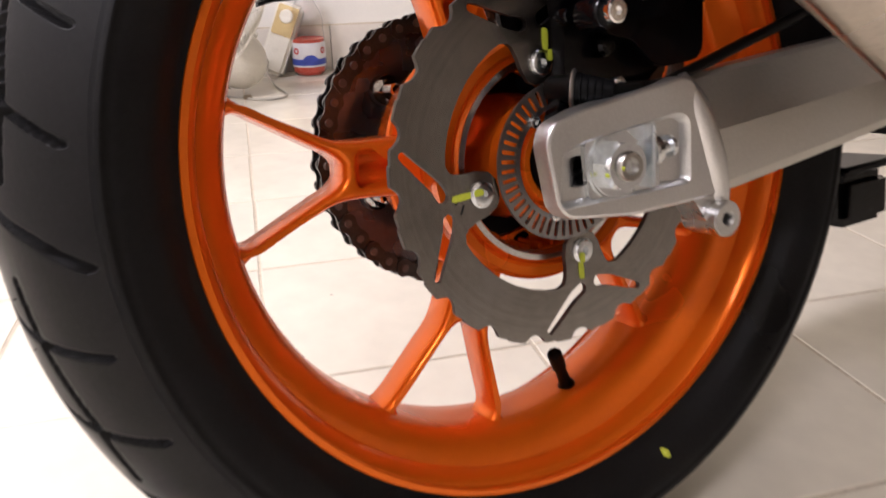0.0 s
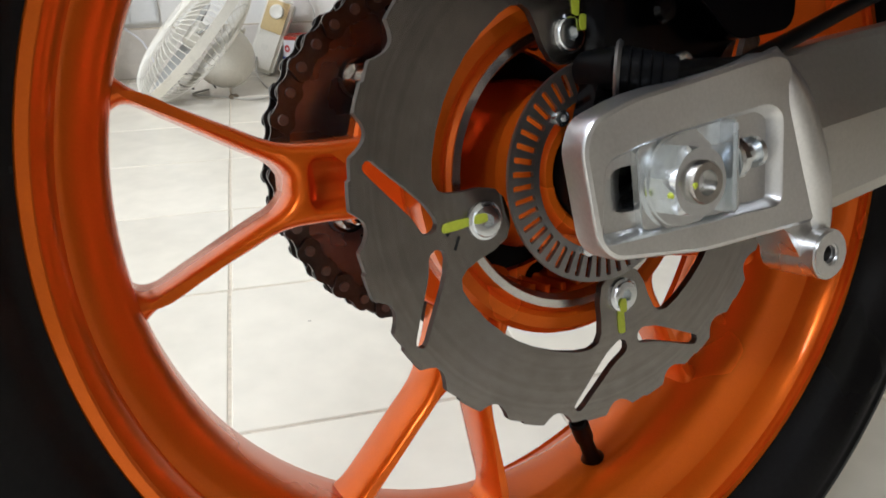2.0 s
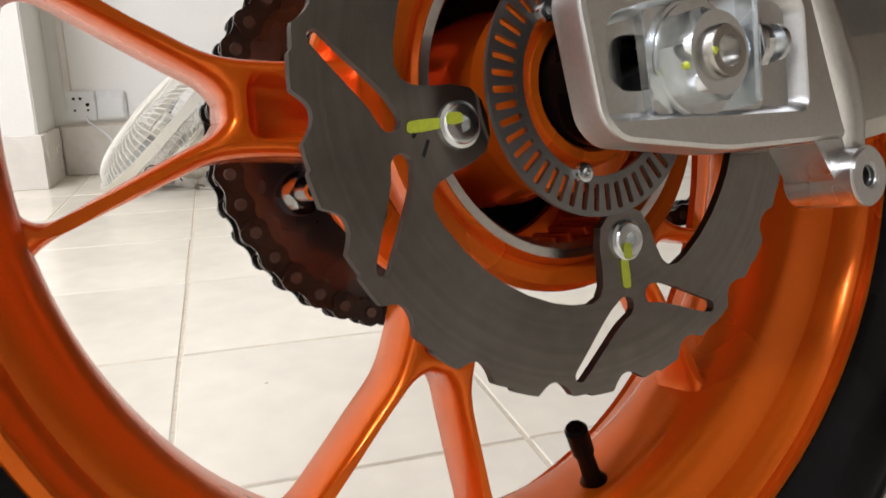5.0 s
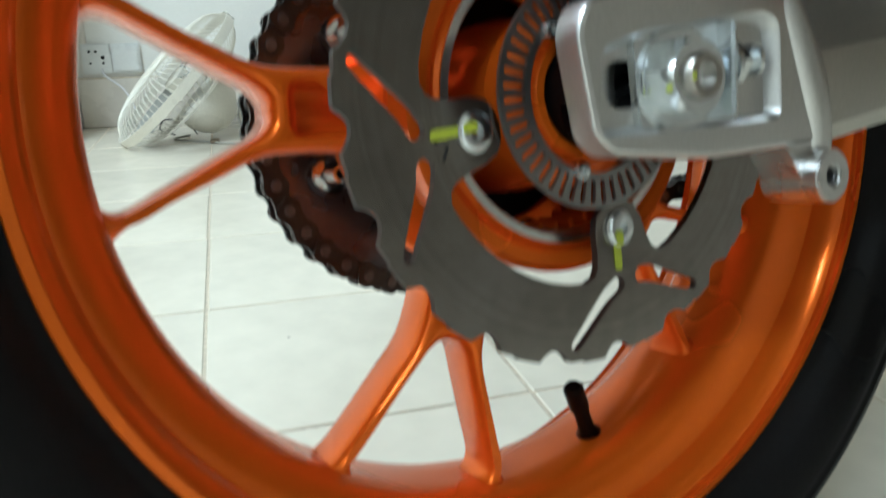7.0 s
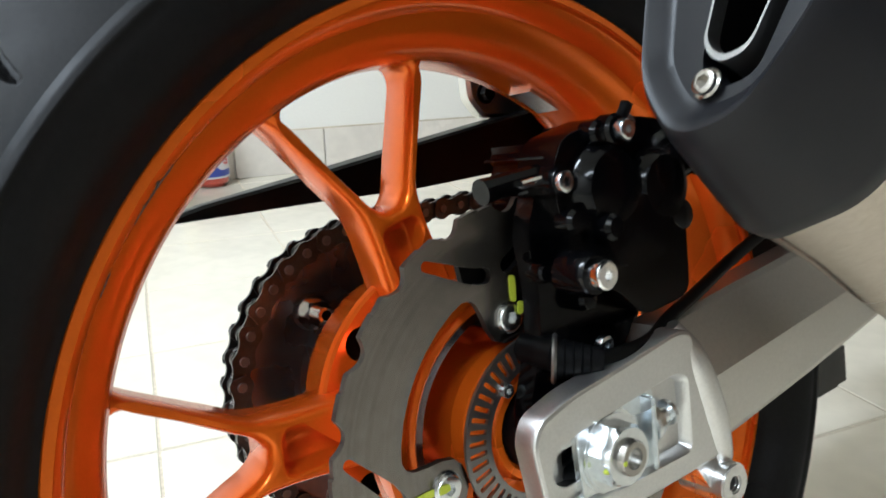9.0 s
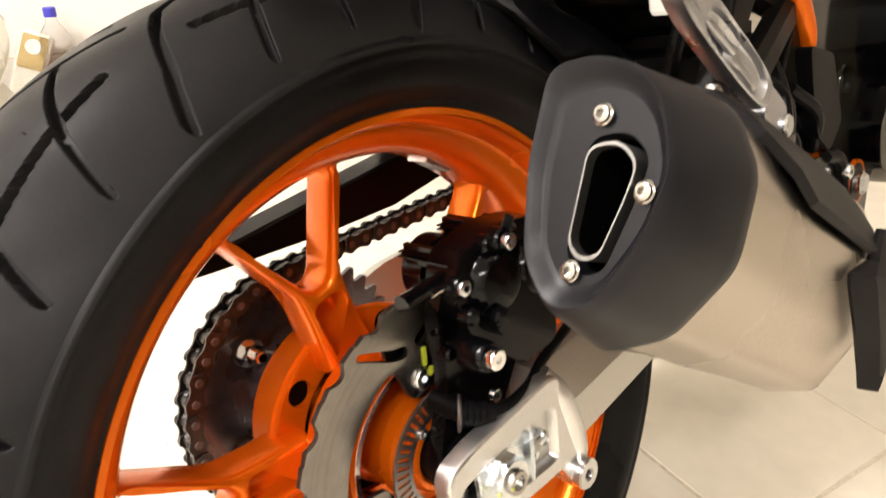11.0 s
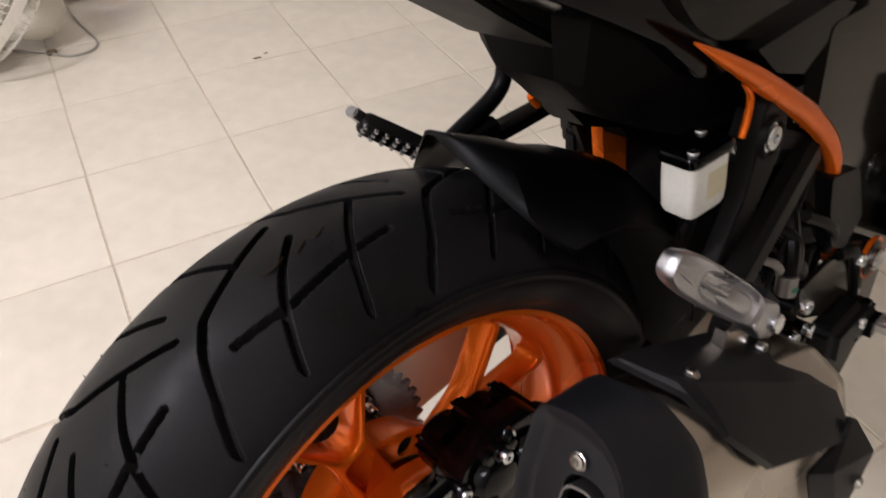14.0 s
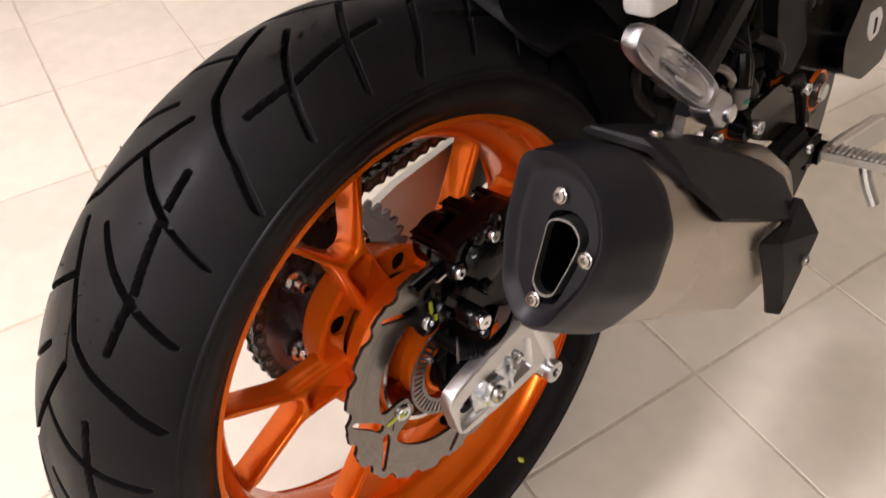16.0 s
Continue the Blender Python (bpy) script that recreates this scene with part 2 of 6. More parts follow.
def tube(pts, r, n=10, bm=None, smooth=8, flat=1.0):
    """A round bar along a curve; r is one radius or one for each given point."""
    rs = r if isinstance(r, (list, tuple)) else [r] * len(pts)
    path = smooth_path(pts, smooth) if smooth else [Vector(p) for p in pts]
    secs = []
    up = Vector((0.13, 0.31, 0.94)).normalized()
    for i, p in enumerate(path):
        tan = (path[min(i + 1, len(path) - 1)] - path[max(i - 1, 0)]).normalized()
        side = tan.cross(up).normalized()
        up = side.cross(tan).normalized()
        s = i / (len(path) - 1) * (len(rs) - 1)
        k = min(int(s), len(rs) - 2)
        rad = rs[k] + (rs[k + 1] - rs[k]) * (s - k)
        secs.append([p + side * math.cos(2 * math.pi * a / n) * rad + up * math.sin(2 * math.pi * a / n) * rad * flat for a in range(n)])
    return loft(secs, bm=bm)


def circle(r, n=32, cx=0.0, cz=0.0, start=0.0):
    return [(cx + r * math.cos(start + 2 * math.pi * k / n), cz + r * math.sin(start + 2 * math.pi * k / n)) for k in range(n)]


def rounded(pts, r, n=4):
    """A polygon of (x, z) with its corners rounded to about r."""
    out = []
    for i in range(len(pts)):
        a, b, c = (Vector(pts[i - 1]), Vector(pts[i]), Vector(pts[(i + 1) % len(pts)]))
        d = min(r, (a - b).length * 0.45, (c - b).length * 0.45)
        p, q = b + (a - b).normalized() * d, b + (c - b).normalized() * d
        for k in range(n + 1):
            t = k / n
            out.append(tuple((1 - t) ** 2 * p + 2 * t * (1 - t) * b + t * t * q))
    return out


def inset(loop, d):
    """A closed outline of (x, z) drawn in by d."""
    n = len(loop)
    pts = [Vector(p) for p in loop]
    area = sum(pts[i].x * pts[(i + 1) % n].y - pts[(i + 1) % n].x * pts[i].y for i in range(n))
    side = 1 if area > 0 else -1
    out = []
    for i in range(n):
        a, b = pts[i] - pts[i - 1], pts[(i + 1) % n] - pts[i]
        m = Vector((-a.y, a.x)).normalized() + Vector((-b.y, b.x)).normalized()
        out.append(tuple(pts[i] + (m.normalized() if m.length > 0.2 else Vector((0, 0))) * d * side))
    return out


def moulded(outline, steps, hole=None, hole_steps=(), closed=True):
    """A cast form: the outline at each (y, inset) from back to front, with rounded shoulders and a sunk hollow."""
    bm = bmesh.new()
    rows = [ring(bm, [(x, y, z) for x, z in inset(outline, d)]) for y, d in steps]
    for a, b in zip(rows, rows[1:]):
        skin(bm, a, b)
    pits = [ring(bm, [(x, y, z) for x, z in inset(hole, d)]) for y, d in hole_steps]
    for a, b in zip(pits, pits[1:]):
        skin(bm, a, b)

    def rim_edges(r):
        return [bm.edges.get((r[i], r[(i + 1) % len(r)])) or bm.edges.new((r[i], r[(i + 1) % len(r)])) for i in range(len(r))]

    bmesh.ops.triangle_fill(bm, edges=rim_edges(rows[0]), use_beauty=True)
    bmesh.ops.triangle_fill(bm, edges=rim_edges(rows[-1]) + (rim_edges(pits[0]) if pits else []), use_beauty=True)
    if pits and closed:
        bmesh.ops.triangle_fill(bm, edges=rim_edges(pits[-1]), use_beauty=True)
    bmesh.ops.recalc_face_normals(bm, faces=bm.faces)
    return bm


def curved(pts, n=5):
    """A smooth line of (x, z) through the points."""
    return [(v.x, v.z) for v in smooth_path([(x, 0, z) for x, z in pts], n)]


def socket_bolt(r=0.0075, h=0.005, hexagon=0.0036, flange=0.0, deep=0.004):
    """A round-headed bolt with a hexagon socket, its head towards -y, standing on y = 0."""
    bm = bmesh.new()
    n = 24
    secs = []
    if flange:
        secs += [(0.0, flange), (-0.0012, flange), (-0.0018, r)]
    else:
        secs += [(0.0, r)]
    secs += [(-h * 0.7, r), (-h * 0.92, r * 0.93), (-h, r * 0.82)]
    rows = [ring(bm, [(q * math.cos(2 * math.pi * k / n), y, q * math.sin(2 * math.pi * k / n)) for k in range(n)]) for y, q in secs]
    hexa = []
    for k in range(n):
        a = 2 * math.pi * k / n
        q = hexagon * math.cos(math.pi / 6) / math.cos((a % (math.pi / 3)) - math.pi / 6)
        hexa.append((q * math.cos(a), q * math.sin(a)))
    rows.append(ring(bm, [(x, -h, z) for x, z in hexa]))
    rows.append(ring(bm, [(x, -h + deep, z) for x, z in hexa]))
    for a, b in zip(rows, rows[1:]):
        skin(bm, a, b)
    bm.faces.new(rows[0][::-1])
    bm.faces.new(rows[-1])
    bmesh.ops.recalc_face_normals(bm, faces=bm.faces)
    return bm


def hex_nut(r=0.012, h=0.009, hole=0.0, flange=0.0):
    """A hexagon nut or bolt head on y = 0, towards -y, with chamfered corners."""
    bm = bmesh.new()
    n = 36
    def shape(y, k, lim):
        pts = []
        for i in range(n):
            a = 2 * math.pi * i / n
            q = min(r * k * math.cos(math.pi / 6) / math.cos((a % (math.pi / 3)) - math.pi / 6), lim)
            pts.append((q * math.cos(a), y, q * math.sin(a)))
        return pts
    secs = [shape(0, 1, r * 0.95), shape(-h * 0.12, 1, r), shape(-h * 0.82, 1, r), shape(-h, 1, r * 0.88)]
    if flange:
        secs = [[(flange * math.cos(2 * math.pi * i / n), y, flange * math.sin(2 * math.pi * i / n)) for i in range(n)] for y in (0.001, -0.0012)] + secs[1:]
    return loft(secs, bm=bm)


def turn_to(d):
    """The turn that lays the line -y along d."""
    return Vector((0, -1, 0)).rotation_difference(Vector(d).normalized()).to_matrix()


# ---- the room ----
PITCH = 0.305
WALL_Y, X0, X1, Y0, HIGH = 0.70, -2.44, 3.66, -5.49, 2.75


def structure(name, bm, mat, label, category):
    return tagged(part(name, bm, mat), label, category, kind="structure")


floor = structure("floor", block((X1 - X0 + 0.4, WALL_Y - Y0 + 0.4, 0.1), ((X0 + X1) / 2, (Y0 + WALL_Y) / 2, -0.0515), 0), GROUT, "sandy grout bed under square cream tiles", "floor")
structure("ceiling", block((X1 - X0 + 0.4, WALL_Y - Y0 + 0.4, 0.12), ((X0 + X1) / 2, (Y0 + WALL_Y) / 2, HIGH + 0.06), 0), PLASTER, "plain white painted ceiling", "ceiling")
structure("wall_back", block((X1 - X0 + 0.4, 0.12, HIGH), ((X0 + X1) / 2, WALL_Y + 0.06, HIGH / 2), 0), PLASTER, "white painted plaster wall above beige skirting", "wall")
# unseen wall closing the room, coloured dark to shape reflections
structure("wall_front", block((X1 - X0 + 0.4, 0.12, HIGH), ((X0 + X1) / 2, Y0 - 0.06, HIGH / 2), 0), FRONT_DIM, "plain unseen front wall, darkened to dim reflections", "wall")
structure("wall_left", block((0.12, WALL_Y - Y0, HIGH), (X0 - 0.06, (Y0 + WALL_Y) / 2, HIGH / 2), 0), PLASTER, "plain white painted wall", "wall")
# added out of view; its duller colour holds back reflected light
structure("wall_right", block((0.12, WALL_Y - Y0, HIGH), (X1 + 0.06, (Y0 + WALL_Y) / 2, HIGH / 2), 0), RIGHT_DIM, "plain unseen right wall, toned down to dim reflections", "wall")
PIL_X, PIL_Y = -0.392, 0.45
structure("wall_pillar", block((PIL_X - X0, WALL_Y - PIL_Y, HIGH), ((X0 + PIL_X) / 2, (PIL_Y + WALL_Y) / 2, HIGH / 2), 0.004), PLASTER, "white painted wall pier beside the sockets", "wall")
base = structure("baseboard", block((X1 - PIL_X - 0.012, 0.011, 0.004), ((PIL_X + X1) / 2, WALL_Y - 0.0055, 0.148), 0), GROUT, "beige tiled skirting along the wall foot", "skirting")
# skirting pieces, one tile long each
k = 0
x = PIL_X + 0.014
while x < X1:
    w = min(0.301, X1 - x)
    if k == 0:
        w = -0.003 - x
    part("tile", block((w, 0.012, 0.146), (x + w / 2, WALL_Y - 0.006, 0.073), 0.0015, segments=1), SKIRTING, base)
    x += w + 0.004
    k += 1
part("tile", block((0.012, WALL_Y - PIL_Y - 0.014, 0.146), (PIL_X + 0.006, (WALL_Y + PIL_Y) / 2 - 0.005, 0.073), 0.0015, segments=1), SKIRTING, base)
part("tile", block((0.30, 0.012, 0.146), (PIL_X - 0.14, PIL_Y - 0.006, 0.073), 0.0015, segments=1), SKIRTING, base)
part("tile", block((0.30, 0.012, 0.146), (PIL_X - 0.444, PIL_Y - 0.006, 0.073), 0.0015, segments=1), SKIRTING, base)

# ---- things by the wall ----
def wall_socket():
    ob = tagged(new("wall_socket"), "white double wall socket with a plug cord", "socket")
    ob.location = (-0.272, WALL_Y, 0.205)
    for dx in (-0.042, 0.042):
        face = part("plate", block((0.082, 0.012, 0.088), (dx, -0.006, 0), 0.003), SOCKET, ob)
        if dx < 0:
            for hx, hz, r in ((-0.018, 0.022, 0.0042), (-0.0, 0.022, 0.0042), (0.018, 0.004, 0.0055), (0.018, -0.012, 0.0035), (-0.018, -0.012, 0.0035)):
                part("hole", revolve([(0.0, 0), (0.0, r), (0.0025, r), (0.0025, 0)], 14, closed=False, cx=dx + hx, cz=hz), DARK, face, at=Matrix.Translation((0, -0.0142, 0)))
        else:
            part("rocker", block((0.07, 0.005, 0.074), (dx, -0.0135, 0), 0.002), SOCKET, face)
    part("cord", tube([(-0.03, -0.012, -0.03), (-0.02, -0.03, -0.05), (0.03, -0.06, -0.09), (0.06, -0.08, -0.16)], 0.003), LABEL_WHITE, ob)
    return ob


wall_socket()
trunk = tagged(part("cable_trunking", block((0.018, 0.012, 1.9), (0, -0.006, 0.95), 0.002), SKIRTING), "cream plastic cable trunking up the wall", "trunking")
trunk.location = (-0.345, WALL_Y, 0.25)


def electric_fan():
    ob = tagged(new("electric_fan"), "white electric fan head lying tilted on the floor", "fan")
    n = Vector((-0.715, -0.10, 0.69)).normalized()
    # local -y looks along n
    ob.matrix_world = Matrix.Translation((-0.0755, 0.346, 0.169)) @ turn_to(n).to_4x4()
    R = 0.222
    part("rim_band", revolve([(-0.012, R), (-0.012, R + 0.004), (0.012, R + 0.004), (0.012, R)], 72), FAN_WHITE, ob)
    wires = 72
    front = part("front_guard", revolve([(-0.0565 + 0.0012 * math.sin(q), 0.13 + 0.0012 * math.cos(q)) for q in (0, 2.1, 4.2)], 60), FAN_WHITE, ob, "swirled white wire front guard")
    rear = part("rear_guard", revolve([(0.061 + 0.0015 * math.sin(q), 0.15 + 0.0015 * math.cos(q)) for q in (0, 2.1, 4.2)], 60), FAN_WHITE, ob, "white wire rear guard")
    for owner, pts in ((front, ((0.045, -0.062, 0.0), (0.12, -0.058, 0.10), (0.185, -0.042, 0.2), (R, -0.006, 0.26))), (rear, ((R, 0.006, 0.0), (0.19, 0.045, -0.05), (0.13, 0.070, -0.1), (0.075, 0.075, -0.12)))):
        wire = mesh_from(tube([(r * math.cos(w), y, r * math.sin(w)) for r, y, w in pts], 0.0011, 4, smooth=3), "wire", FAN_WHITE)
        for k in range(wires):
            part("wire", wire, FAN_WHITE, owner, at=Matrix.Rotation(2 * math.pi * k / wires, 4, "Y"))
    part("centre_cap", revolve([(-0.062, 0), (-0.068, 0.02), (-0.066, 0.040), (-0.060, 0.047), (-0.056, 0.045), (-0.056, 0)], 40, closed=False), FAN_WHITE, ob)
    for k in range(3):
        blade = bmesh.new()
        a0 = 2 * math.pi * k / 3
        grid = []
        for i in range(9):
            r = 0.035 + 0.155 * i / 8
            half = 0.35 + 0.45 * math.sin(math.pi * min(1, (i + 2) / 10))
            grid.append([(r * math.cos(a0 + half * (j / 8 - 0.5) * 1.6 + 0.3 * i / 8), 0.012 + 0.030 * (j / 8 - 0.5) * (1 - 0.4 * i / 8), r * math.sin(a0 + half * (j / 8 - 0.5) * 1.6 + 0.3 * i / 8)) for j in range(9)])
        front = [ring(blade, row) for row in grid]
        rear = [ring(blade, [(x, y + 0.0022, z) for x, y, z in row]) for row in grid]
        for g, s in ((front, 1), (rear, -1)):
            for i in range(8):
                for j in range(8):
                    q = (g[i][j], g[i][j + 1], g[i + 1][j + 1], g[i + 1][j])
                    blade.faces.new(q if s > 0 else q[::-1])
        edge = [(i, 0) for i in range(9)] + [(8, j) for j in range(1, 9)] + [(i, 8) for i in range(7, -1, -1)] + [(0, j) for j in range(7, 0, -1)]
        for (i, j), (p, q) in zip(edge, edge[1:] + edge[:1]):
            blade.faces.new((front[i][j], front[p][q], rear[p][q], rear[i][j]))
        bmesh.ops.recalc_face_normals(blade, faces=blade.faces)
        part("blade", blade, FAN_BLADE, ob)
    part("hub", revolve([(-0.012, 0), (-0.012, 0.03), (-0.006, 0.038), (0.04, 0.038), (0.04, 0)], 32, closed=False), FAN_WHITE, ob)
    part("motor_housing", revolve([(0.070, 0), (0.070, 0.078), (0.080, 0.083), (0.110, 0.082), (0.140, 0.072), (0.165, 0.052), (0.178, 0.025), (0.181, 0)], 48, closed=False), FAN_WHITE, ob, "rounded white motor housing")
    part("knob", revolve([(0, 0), (0, 0.008), (-0.012, 0.007), (-0.014, 0)], 16, closed=False), FAN_WHITE, ob, at=Matrix.Translation((0.03, 0.10, 0.085)) @ turn_to((0, 0, 1)).to_4x4())
    tab = part("pivot_tab", plate([rounded([(-0.012, 0.060), (0.012, 0.060), (0.010, 0.108), (-0.010, 0.108)], 0.006), circle(0.0035, 14, 0.0, 0.099)], 0.094, 0.100, 0.001), FAN_WHITE, ob)
    return ob


electric_fan()
cord = tube([(0.085, 0.60, 0.06), (0.080, 0.54, 0.02), (0.10, 0.42, 0.004), (0.122, 0.31, 0.004), (0.105, 0.255, 0.004), (0.05, 0.245, 0.004), (0.0, 0.288, 0.004), (-0.05, 0.325, 0.004), (-0.10, 0.37, 0.004), (-0.06, 0.42, 0.004)], 0.003, 8)
cable = tagged(part("mains_cord", cord, CORD), "loose grey mains cord looping over the tiles", "cord")
part("inline_plug", block((0.026, 0.016, 0.012), (0.009, 0.285, 0.0062), 0.003), material("brown_plug", (0.18, 0.14, 0.09), 0.5), cable)
part("cord_tail", tube([(-0.10, 0.44, 0.004), (-0.14, 0.45, 0.02), (-0.12, 0.43, 0.05), (-0.06, 0.42, 0.035), (-0.04, 0.43, 0.004)], 0.002, 8), DARK, cable)


def white_unit():
    ob = tagged(new("emergency_lamp"), "slim white box with a gold panel leaning on the wall", "appliance")
    ob.matrix_world = pose(0.082, 0.604, 0.0, -17, 20, -20)
    ob.matrix_world = ob.matrix_world @ Matrix.Translation((0, 0, 0.016))
    body = part("casing", block((0.085, 0.04, 0.235), (0, 0.0, 0.1175), 0.010, segments=3), FAN_WHITE, ob)
    part("panel", plate([rounded([(-0.034, 0.125), (0.034, 0.125), (0.034, 0.222), (-0.034, 0.222)], 0.006)], -0.0222, -0.019), GOLD, body, "dull gold front panel")
    part("lens", revolve([(-0.0222, 0), (-0.027, 0.012), (-0.026, 0.021), (-0.0222, 0.0225)], 32, closed=False, cz=0.188), FAN_WHITE, body, "round white lens")
    part("back_edge", block((0.082, 0.02, 0.225), (0, 0.027, 0.1175), 0.006), material("grey_casing_back", (0.45, 0.45, 0.42), 0.4), body)
    return ob


white_unit()


def soap_bottle():
    ob = tagged(new("soap_bottle"), "clear plastic bottle with pink liquid and printed label", "bottle")
    ob.location = (0.222, 0.627, 0.0)
    def lathe(profile, closed=True):
        bm = revolve([(-z, r) for z, r in profile], 48, closed=closed)
        bmesh.ops.transform(bm, matrix=Matrix.Rotation(radians(-90), 4, "X"), verts=bm.verts)
        return bm
    outer = [(0.003, 0.046), (0.0, 0.042), (0.012, 0.054), (0.05, 0.0555), (0.125, 0.0555), (0.15, 0.053), (0.165, 0.0545), (0.19, 0.052), (0.225, 0.035), (0.25, 0.018), (0.262, 0.0145), (0.272, 0.0145)]
    shell = [(0.0, 0.0), (0.0, 0.044)] + outer[2:] + [(z, r - 0.001) for z, r in outer[:1:-1]] + [(0.002, 0.043), (0.002, 0)]
    part("shell", lathe(shell, False), CLEAR, ob)
    part("liquid", lathe([(0.003, 0.0), (0.003, 0.043), (0.014, 0.0525), (0.05, 0.0538), (0.118, 0.0538), (0.118, 0)], False), PINK, ob, "pink soap liquid")
    lab = part("label", lathe([(0.030, 0.0560), (0.030, 0.0564), (0.108, 0.0564), (0.108, 0.0560)]), LABEL_WHITE, ob, "white, blue and red printed label")
    part("blue_print", lathe([(0.036, 0.0566), (0.036, 0.0568), (0.056, 0.0568), (0.056, 0.0566)]), LABEL_BLUE, lab)
    for k in (-138, -42, 42, 138):
        a = radians(k)
        part("red_print", revolve([(0.0, 0.0055), (0.0, 0.0105), (0.0008, 0.0105), (0.0008, 0.0055)], 24), LABEL_RED, lab, at=Matrix.Translation((0.0575 * math.cos(a), 0.0575 * math.sin(a), 0.082)) @ Matrix.Rotation(a + radians(90), 4, "Z"))
    for k in (-90, 90):
        a = radians(k)
        hill = plate([[(0.026 * math.cos(radians(q)), 0.020 * math.sin(radians(q))) for q in range(0, 181, 15)]], 0.0, 0.0008)
        part("blue_hill", hill, LABEL_BLUE, lab, at=Matrix.Translation((0.0575 * math.cos(a), 0.0575 * math.sin(a), 0.050)) @ Matrix.Rotation(a + radians(90), 4, "Z"))
    part("cap", lathe([(0.268, 0), (0.268, 0.0175), (0.292, 0.0175), (0.294, 0.0155), (0.294, 0)], False), CAP_BLUE, ob, "blue screw cap")
    return ob


soap_bottle()
for at, size in (((0.471, 0.015, 0.0), 0.016), ((0.09, -1.025, 0.0), 0.003), ((0.50, 0.03, 0.0), 0.010)):
    chip = bmesh.new()
    bmesh.ops.create_icosphere(chip, subdivisions=1, radius=size / 2)
    for v in chip.verts:
        v.co = Vector((v.co.x * 1.6, v.co.y * 0.7, max(v.co.z * 0.25, 0) + 0.0003)) * (0.8 + 0.4 * random.random())
    tagged(part("dirt_crumb", chip, material("dirt_brown", (0.16, 0.12, 0.08), 0.9), at=Matrix.Translation(at)), "small brown crumb of dirt on the tiles", "dirt", "crumbs on the floor")


# ---- the motorcycle: x ahead, y to its left, z up, from the rear axle's middle ----
bike = tagged(new("motorcycle"), "orange and black naked motorcycle leaning on its stand", "motorcycle")
bike.matrix_world = pose(0.1848, -1.4468, 0.3062, -11.392, 0, 14.126)


def polar(r, deg, y=0.0):
    return (r * math.cos(radians(deg)), y, r * math.sin(radians(deg)))


# rear wheel
MID = 0.0135
RIM_HALF = [(0.0668, 0.2240), (0.0665, 0.2278), (0.0645, 0.2298), (0.0622, 0.2288), (0.0612, 0.2235), (0.0570, 0.2195), (0.0450, 0.2165), (0.0430, 0.2130), (0.0330, 0.2030), (0.0240, 0.1975), (0.0100, 0.1960)]
RIM_IN = [(MID - y, r) for y, r in RIM_HALF] + [(MID + y, r) for y, r in RIM_HALF[::-1]]
RIM_OUT = [(MID + 0.0630, 0.2265), (MID + 0.057, 0.2245), (MID + 0.043, 0.221), (MID + 0.032, 0.210), (MID - 0.032, 0.210), (MID - 0.043, 0.221), (MID - 0.057, 0.2245), (MID - 0.0630, 0.2265)]
wheel = part("rear_wheel", revolve(RIM_IN + RIM_OUT, 160), ORANGE, bike, "glossy orange cast rear wheel")

HALF, CROWN = 0.0865, 0.3175
WALL = [(0.0858, 0.2705), (0.0862, 0.2672), (0.0874, 0.2662), (0.0874, 0.2646), (0.0865, 0.2636), (0.0866, 0.2605), (0.0866, 0.2580), (0.0850, 0.2530), (0.0815, 0.2450), (0.0765, 0.2385), (0.0705, 0.2345), (0.0680, 0.2310), (0.0665, 0.2285)]


